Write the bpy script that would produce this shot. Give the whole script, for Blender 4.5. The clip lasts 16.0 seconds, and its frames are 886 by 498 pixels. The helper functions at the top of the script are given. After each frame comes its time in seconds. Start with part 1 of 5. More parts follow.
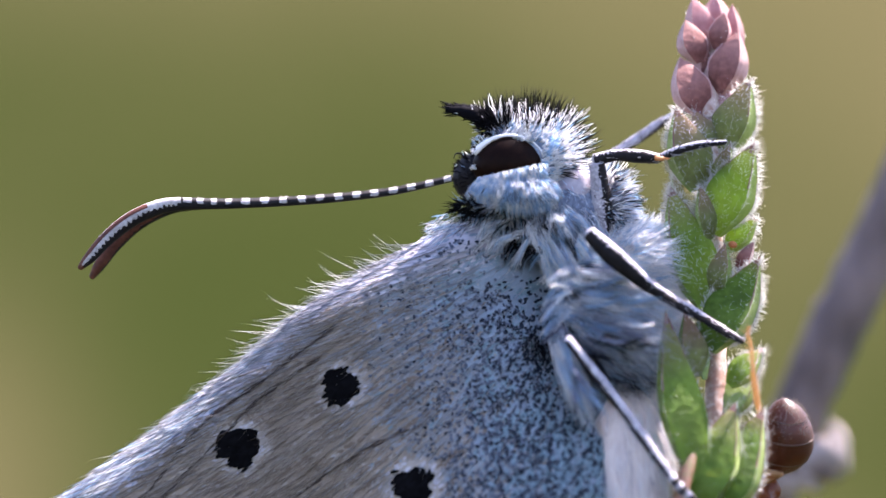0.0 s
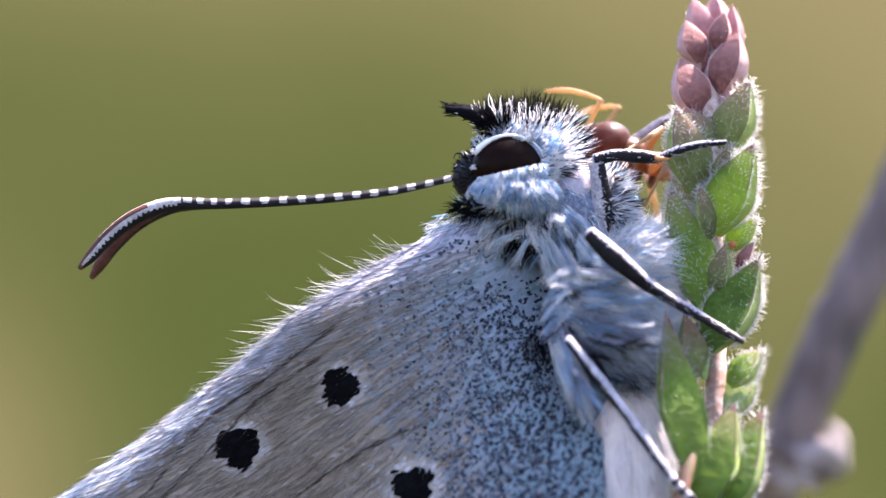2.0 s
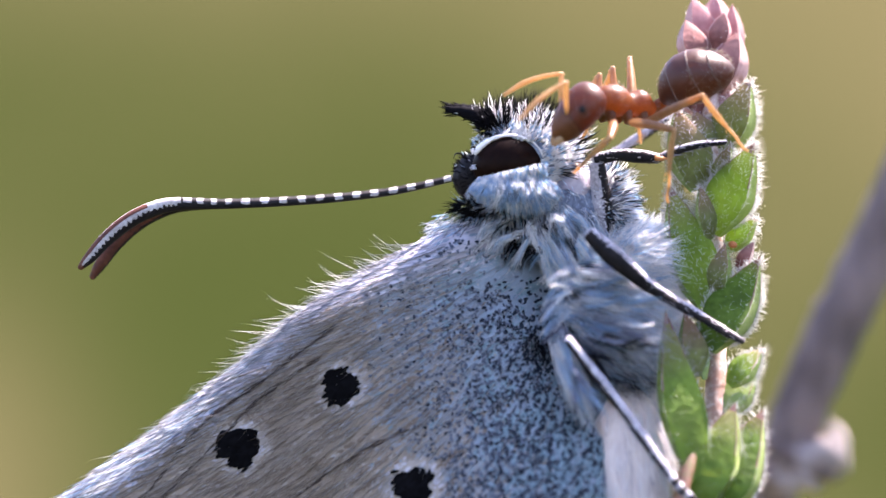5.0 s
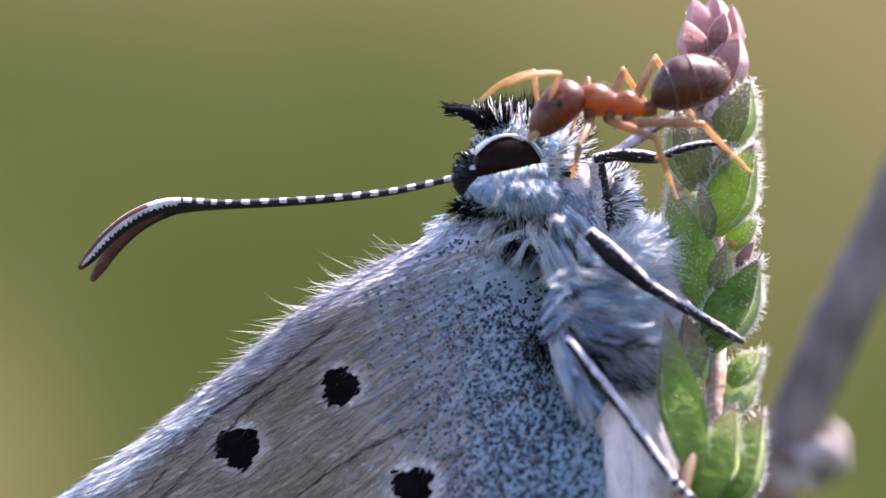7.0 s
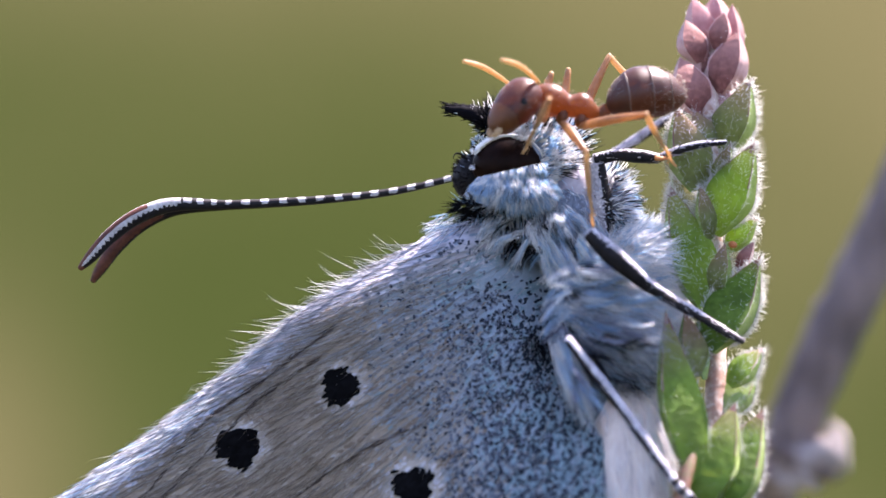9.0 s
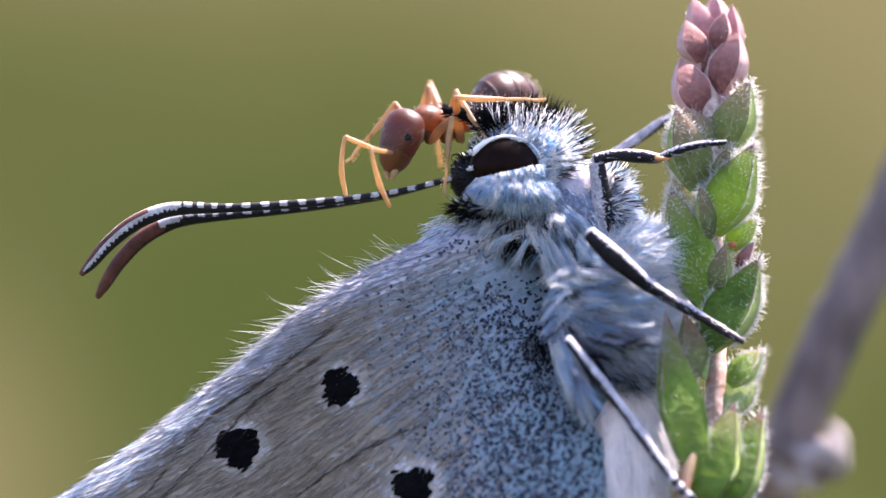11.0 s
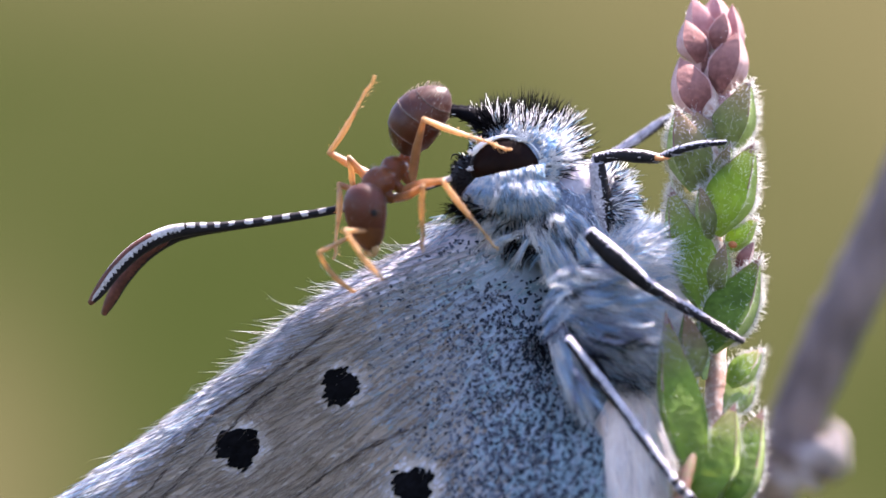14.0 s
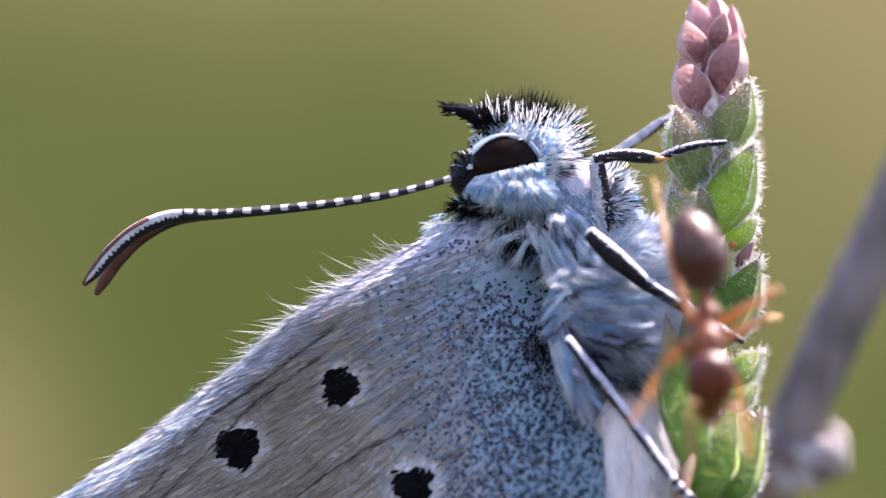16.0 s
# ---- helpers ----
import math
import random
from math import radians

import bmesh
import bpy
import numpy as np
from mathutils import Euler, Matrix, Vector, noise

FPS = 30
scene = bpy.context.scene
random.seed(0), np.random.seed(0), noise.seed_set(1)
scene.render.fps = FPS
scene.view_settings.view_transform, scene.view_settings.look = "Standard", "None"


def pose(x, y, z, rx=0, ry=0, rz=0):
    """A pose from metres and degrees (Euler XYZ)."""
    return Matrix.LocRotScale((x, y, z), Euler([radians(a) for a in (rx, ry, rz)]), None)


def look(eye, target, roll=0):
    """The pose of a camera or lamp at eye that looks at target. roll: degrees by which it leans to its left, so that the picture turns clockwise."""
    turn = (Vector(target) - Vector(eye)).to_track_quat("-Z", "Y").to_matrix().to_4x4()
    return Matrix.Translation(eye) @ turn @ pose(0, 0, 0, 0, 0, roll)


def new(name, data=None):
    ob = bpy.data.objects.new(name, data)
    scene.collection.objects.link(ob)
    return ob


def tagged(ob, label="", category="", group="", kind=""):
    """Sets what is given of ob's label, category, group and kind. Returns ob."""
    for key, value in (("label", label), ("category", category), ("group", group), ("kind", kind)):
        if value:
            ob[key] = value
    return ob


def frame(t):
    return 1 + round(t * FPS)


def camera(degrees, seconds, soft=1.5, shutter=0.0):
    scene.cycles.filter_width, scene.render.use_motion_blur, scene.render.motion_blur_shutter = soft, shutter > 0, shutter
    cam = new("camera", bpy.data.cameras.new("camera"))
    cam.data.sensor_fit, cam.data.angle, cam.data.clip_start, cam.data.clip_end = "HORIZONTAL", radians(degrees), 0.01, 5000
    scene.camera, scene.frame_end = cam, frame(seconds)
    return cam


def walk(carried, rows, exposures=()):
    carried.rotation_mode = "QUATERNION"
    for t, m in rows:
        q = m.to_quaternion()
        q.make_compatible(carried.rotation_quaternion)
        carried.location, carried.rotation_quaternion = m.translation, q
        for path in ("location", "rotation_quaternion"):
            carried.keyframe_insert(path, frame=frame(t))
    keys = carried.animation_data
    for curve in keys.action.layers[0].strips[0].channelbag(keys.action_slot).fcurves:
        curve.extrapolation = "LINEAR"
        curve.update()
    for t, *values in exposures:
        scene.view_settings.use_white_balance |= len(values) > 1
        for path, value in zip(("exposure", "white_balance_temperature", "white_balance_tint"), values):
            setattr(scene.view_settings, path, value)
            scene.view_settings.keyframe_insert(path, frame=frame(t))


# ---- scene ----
cam = camera(8.0, 16.0, soft=1.5, shutter=0.5)

# The plan is drawn in hundredths of a millimetre on the plane of sharp focus: x to the right, y down, d away
# from the lens, with the middle of the field at (784, 441). The field stands 0.30 m above the ground.
U = 1e-5
REACH = 784 / math.tan(radians(4.0))
HIGH = 0.30


def spots(a):
    """Plan coordinates (n, 3) to metres."""
    a = np.array(np.atleast_2d(np.asarray(a, float)))
    # the hind part of the insect and the sprig's foot lean towards the lens
    a[:, 2] -= np.minimum(0.48 * np.clip(a[:, 1] - 520, 0, 700) * np.clip((a[:, 0] - 550) / 450, 0, 1), 170) * np.clip((600 - a[:, 2]) / 300, 0, 1)
    s = (1 + a[:, 2] / REACH) * U
    return np.stack([(a[:, 0] - 784) * s, a[:, 2] * U, HIGH - (a[:, 1] - 441) * s], 1)


def at(x, y, d=0.0):
    return Vector(spots((x, y, d))[0])


STAND = look((0, -REACH * U, HIGH), (0, 0, HIGH))
walk(cam, [(0.0, STAND), (16.0, STAND)], exposures=[(t, 2.57 + e, 6560 + k, 28 + k / 150) for t, e, k in ((0, -0.03, 0), (1, 0.05, 20), (2, 0.13, 100), (3, 0.27, 300), (4.2, 0.31, 350), (5.2, 0.16, 150), (6.3, 0.02, 40), (9, 0.0, 20), (12.5, 0.05, 50), (16, 0.07, 40))])
cam.data.dof.use_dof = True
cam.data.dof.focus_distance = (REACH + 45) * U
cam.data.dof.aperture_fstop = 56.0

# ---- light ----
SUN = Vector((0.38, 0.36, 0.85)).normalized()
world = bpy.data.worlds.new("sky")
scene.world = world
world.use_nodes = True
sky = world.node_tree.nodes.new("ShaderNodeTexSky")
sky.sky_type, sky.sun_disc = "NISHITA", False
sky.sun_elevation, sky.sun_rotation = math.asin(SUN.z), math.atan2(SUN.x, SUN.y)
world.node_tree.links.new(sky.outputs[0], world.node_tree.nodes["Background"].inputs[0])
world.node_tree.nodes["Background"].inputs[1].default_value = 0.10
lamp = new("sun", bpy.data.lights.new("sun", "SUN"))
lamp.data.energy, lamp.data.angle, lamp.data.color = 5.0, radians(0.5), (1.0, 0.95, 0.88)
lamp.matrix_world = look(SUN * 5, (0, 0, 0))


# ---- materials ----
def mat(name, colour, second=None, grain=9000.0, rough=0.6, bump=0.0, vary=0.0, through_light=0.0, metal=0.0,
        tip=None, sheen=0.0, gloss=0.5, stretch=(1, 1, 1), coat=0.0, mix=(0.38, 0.62), inside=None):
    """A surface of two colours mixed by grain; vary: change from piece to piece; tip: a third colour at the far end; inside: the colour of light let through."""
    m = bpy.data.materials.new(name)
    m.use_nodes = True
    nt = m.node_tree
    n, l = nt.nodes, nt.links
    b = n["Principled BSDF"]
    b.inputs["Roughness"].default_value, b.inputs["Metallic"].default_value = rough, metal
    b.inputs["Specular IOR Level"].default_value = gloss
    b.inputs["Coat Weight"].default_value = coat
    b.inputs["Sheen Weight"].default_value = sheen
    co = n.new("ShaderNodeTexCoord")
    mp = n.new("ShaderNodeMapping")
    mp.inputs["Scale"].default_value = stretch
    l.new(co.outputs["Object"], mp.inputs[0])
    no = n.new("ShaderNodeTexNoise")
    no.inputs["Scale"].default_value, no.inputs["Detail"].default_value = grain, 5.0
    l.new(mp.outputs[0], no.inputs["Vector"])
    big = n.new("ShaderNodeTexNoise")
    big.inputs["Scale"].default_value = grain / 7
    l.new(mp.outputs[0], big.inputs["Vector"])
    add = n.new("ShaderNodeMath")
    add.operation = "MULTIPLY_ADD"
    l.new(big.outputs[0], add.inputs[0])
    add.inputs[1].default_value = 0.5
    half = n.new("ShaderNodeMath")
    half.operation = "MULTIPLY"
    half.inputs[1].default_value = 0.5
    l.new(no.outputs[0], half.inputs[0])
    l.new(half.outputs[0], add.inputs[2])
    rp = n.new("ShaderNodeValToRGB")
    second = second or tuple(c * 0.7 for c in colour)
    rp.color_ramp.elements[0].position, rp.color_ramp.elements[1].position = mix
    rp.color_ramp.elements[0].color, rp.color_ramp.elements[1].color = (*second, 1), (*colour, 1)
    l.new(add.outputs[0], rp.inputs[0])
    out = rp.outputs[0]
    if tip:
        sep = n.new("ShaderNodeSeparateXYZ")
        l.new(co.outputs["Generated"], sep.inputs[0])
        ramp = n.new("ShaderNodeMapRange")
        ramp.inputs[1].default_value, ramp.inputs[2].default_value = tip[1], tip[2]
        l.new(sep.outputs[2], ramp.inputs[0])
        mx = n.new("ShaderNodeMix")
        mx.data_type = "RGBA"
        l.new(ramp.outputs[0], mx.inputs[0])
        l.new(out, mx.inputs[6])
        mx.inputs[7].default_value = (*tip[0], 1)
        out = mx.outputs[2]
    if vary:
        geo = n.new("ShaderNodeNewGeometry")
        hsv = n.new("ShaderNodeHueSaturation")
        mr = n.new("ShaderNodeMapRange")
        mr.inputs[3].default_value, mr.inputs[4].default_value = 1 - vary, 1 + vary * 0.6
        l.new(geo.outputs["Random Per Island"], mr.inputs[0])
        l.new(mr.outputs[0], hsv.inputs["Value"])
        l.new(out, hsv.inputs["Color"])
        out = hsv.outputs[0]
    l.new(out, b.inputs["Base Color"])
    if bump:
        bp = n.new("ShaderNodeBump")
        bp.inputs["Strength"].default_value, bp.inputs["Distance"].default_value = 1.0, bump
        l.new(no.outputs[0], bp.inputs["Height"])
        l.new(bp.outputs[0], b.inputs["Normal"])
    if through_light:
        tr = n.new("ShaderNodeBsdfTranslucent")
        if inside:
            tr.inputs[0].default_value = (*inside, 1)
        else:
            l.new(out, tr.inputs[0])
        ms = n.new("ShaderNodeMixShader")
        ms.inputs[0].default_value = through_light
        l.new(b.outputs[0], ms.inputs[1])
        l.new(tr.outputs[0], ms.inputs[2])
        l.new(ms.outputs[0], n["Material Output"].inputs[0])
    return m


WHITE = mat("white_hair", (0.97, 0.97, 0.975), (0.89, 0.90, 0.92), vary=0.12, through_light=0.60, rough=0.5, gloss=0.3)
BLUE = mat("pale_blue_hair", (0.53, 0.740, 0.91), (0.37, 0.56, 0.75), vary=0.24, through_light=0.64, rough=0.5, gloss=0.3)
GREY = mat("grey_violet_hair", (0.29, 0.31, 0.41), (0.17, 0.18, 0.26), vary=0.35, through_light=0.25)
TAN = mat("tan_hair", (0.324, 0.275, 0.232), (0.270, 0.227, 0.189), vary=0.2, through_light=0.2, gloss=0.08)
LEG_SCALE = mat("grey_lilac_scale", (0.44, 0.43, 0.48), (0.20, 0.19, 0.22), grain=22000, bump=4e-6, rough=0.6, gloss=0.2)
RING = mat("cream_ring", (0.42, 0.405, 0.41), (0.22, 0.205, 0.20), grain=20000, bump=3e-6, rough=0.7, gloss=0.1)
FINE_BLUE = mat("fine_blue_wing_hair", (0.350, 0.362, 0.395), (0.290, 0.302, 0.335), vary=0.2, through_light=0.2, gloss=0.08)
FINE = mat("fine_white_wing_hair", (0.410, 0.373, 0.340), (0.346, 0.308, 0.275), vary=0.18, through_light=0.2, gloss=0.08)
BLACK = mat("black_hair", (0.006, 0.006, 0.008), vary=0.4, rough=0.8, gloss=0.02)
# underfur darkened so that the gaps between hairs look shaded
SHADED_FUR = mat("shaded_blue_underfur", (0.22, 0.28, 0.38), (0.05, 0.065, 0.10), grain=16000, bump=6e-6)
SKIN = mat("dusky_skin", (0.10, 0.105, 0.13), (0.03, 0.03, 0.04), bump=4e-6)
WHITE_SKIN = mat("cream_white_skin", (0.84, 0.79, 0.77), (0.66, 0.61, 0.60), through_light=0.4, bump=1.2e-5, grain=6000, stretch=(1, 1, 0.25))
PALE_SKIN = mat("pale_lilac_skin", (0.40, 0.375, 0.43), (0.32, 0.30, 0.35), bump=6e-6, grain=14000, gloss=0.1)
EYE = mat("dark_brown_eye", (0.010, 0.004, 0.0025), (0.005, 0.002, 0.0015), rough=0.4, grain=30000, gloss=0.04)
SC_BLUE = mat("blue_white_scale", (0.222, 0.275, 0.335), (0.194, 0.243, 0.300), vary=0.08, rough=0.7, gloss=0.1)
SC_CYAN = mat("cyan_scale", (0.182, 0.265, 0.310), (0.144, 0.217, 0.262), vary=0.15, rough=0.7, gloss=0.1)
SC_TAN = mat("beige_scale", (0.276, 0.231, 0.196), (0.234, 0.192, 0.160), vary=0.09, rough=0.7, gloss=0.1)
SC_PALE = mat("pale_beige_scale", (0.359, 0.322, 0.296), (0.306, 0.275, 0.253), vary=0.10, rough=0.7, gloss=0.1)
SC_GREY = mat("grey_brown_scale", (0.198, 0.158, 0.132), (0.150, 0.118, 0.097), vary=0.14, rough=0.7, gloss=0.1)
NAVY = mat("dark_navy_scale", (0.028, 0.036, 0.052), (0.016, 0.020, 0.030), vary=0.4, rough=0.7, gloss=0.05)
SC_DUSK = mat("dusky_blue_scale", (0.108, 0.126, 0.166), (0.072, 0.086, 0.115), vary=0.3, rough=0.7, gloss=0.05)
SC_MID = mat("grey_scale", (0.245, 0.252, 0.272), (0.212, 0.220, 0.240), vary=0.08, rough=0.7, gloss=0.1)
SC_LILAC = mat("lilac_grey_scale", (0.456, 0.439, 0.490), (0.388, 0.370, 0.422), vary=0.10, rough=0.7, gloss=0.1)
SC_BLACK = mat("black_scale", (0.004, 0.004, 0.005), vary=0.5, rough=0.7, gloss=0.02)
SC_WHITE = mat("white_scale", (0.82, 0.82, 0.83), (0.7, 0.7, 0.72), vary=0.15, rough=0.5)
MEMBRANE = mat("wing_membrane", (0.42, 0.42, 0.44), (0.28, 0.28, 0.3), grain=7000)
LEG_BLACK = mat("black_leg", (0.016, 0.014, 0.016), (0.006, 0.006, 0.008), rough=0.6, bump=6e-6, grain=20000, gloss=0.10)
CLUB = mat("brown_club", (0.12, 0.040, 0.024), (0.055, 0.018, 0.012), rough=0.65, bump=4e-6, grain=16000, gloss=0.2)
SPUR = mat("orange_spur", (0.5, 0.2, 0.06), rough=0.4)
LEAF = mat("green_leaf", (0.150, 0.245, 0.045), (0.058, 0.108, 0.018), grain=9000, rough=0.62, bump=3e-5, mix=(0.40, 0.60), through_light=0.34, gloss=0.12, inside=(0.50, 0.68, 0.08),
           tip=((0.25, 0.170, 0.12), 0.60, 1.05))
# darker copy of the leaf green: shade put in for right and lower leaves
LEAF_SHADED = mat("shaded_green_leaf", (0.088, 0.160, 0.023), (0.036, 0.072, 0.010), grain=9000, rough=0.6, bump=3e-5, mix=(0.40, 0.60), through_light=0.16, gloss=0.14, inside=(0.32, 0.50, 0.04),
           tip=((0.22, 0.12, 0.08), 0.78, 1.1))
LEAF_DULL = mat("purplish_green_leaf", (0.165, 0.200, 0.070), (0.070, 0.078, 0.036), grain=9000, rough=0.65, bump=3e-5, mix=(0.40, 0.60), gloss=0.10,
                through_light=0.22, inside=(0.46, 0.54, 0.09), tip=((0.26, 0.150, 0.12), 0.40, 0.98))
# bud margin, paled as if the sun caught that side
PALE_PINK = mat("pale_sunlit_pink", (0.624, 0.416, 0.390), (0.468, 0.286, 0.273), rough=0.55, through_light=0.3, gloss=0.2)
BUD = mat("mauve_bud", (0.275, 0.116, 0.098), (0.150, 0.058, 0.052), grain=9000, rough=0.65, bump=2.4e-5, mix=(0.42, 0.58), through_light=0.16, gloss=0.1, tip=((0.33, 0.170, 0.155), 0.2, 1.0))
PINK = mat("pink_bud", (0.575, 0.312, 0.306), (0.375, 0.175, 0.181), grain=4000, rough=0.55, bump=9e-6, through_light=0.25, gloss=0.2)
STEM = mat("pinkish_stem", (0.52, 0.42, 0.36), (0.33, 0.19, 0.14), grain=9000, rough=0.7, bump=1e-5, mix=(0.42, 0.58), through_light=0.15)
# outer leaf face: sunlight painted in as a paler green
KEEL = mat("pale_sunlit_green", (0.34, 0.43, 0.15), (0.22, 0.31, 0.09), rough=0.5, through_light=0.4, gloss=0.25)
FUZZ = mat("white_plant_hair", (0.95, 0.95, 0.92), vary=0.08, through_light=0.55, rough=0.35)
RED_EDGE = mat("reddish_leaf_edge", (0.27, 0.145, 0.115), (0.16, 0.085, 0.062), rough=0.5, through_light=0.25)
# knot bark: paler than the twig, with its top light put into the colour
BARK_PALE = mat("pale_lit_bark", (0.420, 0.357, 0.329), (0.119, 0.091, 0.081), grain=1900, rough=0.85, bump=8e-5)
TWIG = mat("grey_brown_bark", (0.20, 0.150, 0.138), (0.055, 0.040, 0.038), grain=2200, rough=0.85, bump=8e-5, stretch=(1, 1, 0.5))
ANT_BROWN = mat("brown_ant_shell", (0.050, 0.0145, 0.0062), (0.024, 0.0066, 0.0030), grain=12000, rough=0.46, bump=4e-6, gloss=0.42, through_light=0.13, inside=(0.74, 0.20, 0.04))
ANT_RUST = mat("rusty_ant_shell", (0.150, 0.052, 0.018), (0.062, 0.019, 0.0065), grain=14000, rough=0.45, bump=6e-6, mix=(0.42, 0.58), gloss=0.35, through_light=0.28, inside=(0.76, 0.30, 0.06))
ANT_AMBER = mat("amber_ant_leg", (0.52, 0.36, 0.205), (0.31, 0.185, 0.090), grain=9000, rough=0.4, through_light=0.46, bump=2e-6, inside=(0.78, 0.53, 0.27))
ANT_THIGH = mat("brown_amber_ant_thigh", (0.34, 0.185, 0.090), (0.155, 0.070, 0.031), grain=9000, rough=0.4, through_light=0.38, bump=2e-6, inside=(0.70, 0.40, 0.17))
ANT_BAND = mat("pale_brown_segment_edge", (0.19, 0.125, 0.095), (0.12, 0.075, 0.055), rough=0.5, through_light=0.2)
ANT_HAIR = mat("pale_ant_down", (0.46, 0.38, 0.31), vary=0.2, through_light=0.45, gloss=0.2)
ANT_EYE = mat("black_ant_eye", (0.012, 0.01, 0.01), rough=0.5, grain=30000, gloss=0.15)


# ---- shaping ----
class Form:
    """Points, faces and their materials, in plan units."""

    def __init__(self):
        self.v, self.f, self.m, self.n = [], [], [], 0

    def add(self, v, f, m=0):
        v = np.asarray(v, float)
        self.f += [tuple(i + self.n for i in q) for q in f]
        self.m += [m] * len(f) if isinstance(m, int) else list(m)
        self.v.append(v)
        self.n += len(v)
        return self


def smooth(path, steps):
    """A soft curve through the given rows."""
    p = np.asarray(path, float)
    if len(p) == 2:
        return p[0] + (p[1] - p[0]) * np.linspace(0, 1, steps)[:, None]
    e = np.vstack([2 * p[0] - p[1], p, 2 * p[-1] - p[-2]])
    out = []
    for u in np.linspace(0, len(p) - 1, steps):
        i = min(int(u), len(p) - 2)
        t = u - i
        a, b, c, d = e[i:i + 4]
        out.append(0.5 * (2 * b + (c - a) * t + (2 * a - 5 * b + 4 * c - d) * t * t + (3 * b - a - 3 * c + d) * t ** 3))
    return np.array(out)


def tube(path, radii, steps=24, sides=12, flat=1.0, rough=0.0, paint=None, side=(0, 0, 1), seed=0):
    """A rounded tube along a path with its own thickness at each point, as (points, faces, materials)."""
    rows = smooth(np.hstack([np.asarray(path, float), np.asarray(radii, float)[:, None]]), steps)
    c, r = rows[:, :3], np.maximum(rows[:, 3], 0.15)
    t = np.gradient(c, axis=0)
    t /= np.linalg.norm(t, axis=1)[:, None]
    w = np.asarray(side, float)
    u = np.cross(t, w)
    u /= np.linalg.norm(u, axis=1)[:, None] + 1e-9
    w = np.cross(u, t)
    a = np.linspace(0, 2 * np.pi, sides, endpoint=False)
    rng = np.random.default_rng(seed + 5)
    k = 1 + rough * rng.normal(size=(steps, sides, 1))
    v = c[:, None] + r[:, None, None] * k * (np.cos(a)[None, :, None] * u[:, None] + flat * np.sin(a)[None, :, None] * w[:, None])
    v = np.vstack([v.reshape(-1, 3), c[0] - t[0] * r[0] * 0.5, c[-1] + t[-1] * r[-1] * 0.5])
    f, m = [], []
    for i in range(steps - 1):
        for j in range(sides):
            f.append((i * sides + j, i * sides + (j + 1) % sides, (i + 1) * sides + (j + 1) % sides, (i + 1) * sides + j))
            m.append(paint(i / (steps - 1), math.cos(a[j]) * u[i] + math.sin(a[j]) * w[i]) if paint else 0)
    for j in range(sides):
        f.append((steps * sides, (j + 1) % sides, j))
        f.append((steps * sides + 1, (steps - 1) * sides + j, (steps - 1) * sides + (j + 1) % sides))
        m += [paint(0, u[0]), paint(1, u[-1])] if paint else [0, 0]
    return v, f, m


def blob(centre, radii, turn=0.0, rings=18, sides=28, rough=0.0, power=1.0):
    """A rounded body turned in the upright plane by degrees."""
    th = np.linspace(0, np.pi, rings + 1)[1:-1]
    ph = np.linspace(0, 2 * np.pi, sides, endpoint=False)
    st, ct = np.sin(th)[:, None], np.cos(th)[:, None]
    p = np.stack([st * np.cos(ph), ct + 0 * ph, st * np.sin(ph)], 2).reshape(-1, 3)
    p = np.vstack([p, (0, 1, 0), (0, -1, 0)])
    k = np.array([1 + rough * noise.noise(Vector(q) * 2.3) for q in p])[:, None]
    p = p * k * np.asarray(radii, float)
    c, s = math.cos(radians(turn)), math.sin(radians(turn))
    p = np.stack([c * p[:, 0] - s * p[:, 1], s * p[:, 0] + c * p[:, 1], p[:, 2]], 1) + np.asarray(centre, float)
    f, R = [], rings - 1
    for i in range(R - 1):
        for j in range(sides):
            f.append((i * sides + j, i * sides + (j + 1) % sides, (i + 1) * sides + (j + 1) % sides, (i + 1) * sides + j))
    for j in range(sides):
        f.append((R * sides, (j + 1) % sides, j))
        f.append((R * sides + 1, (R - 1) * sides + j, (R - 1) * sides + (j + 1) % sides))
    return p, f


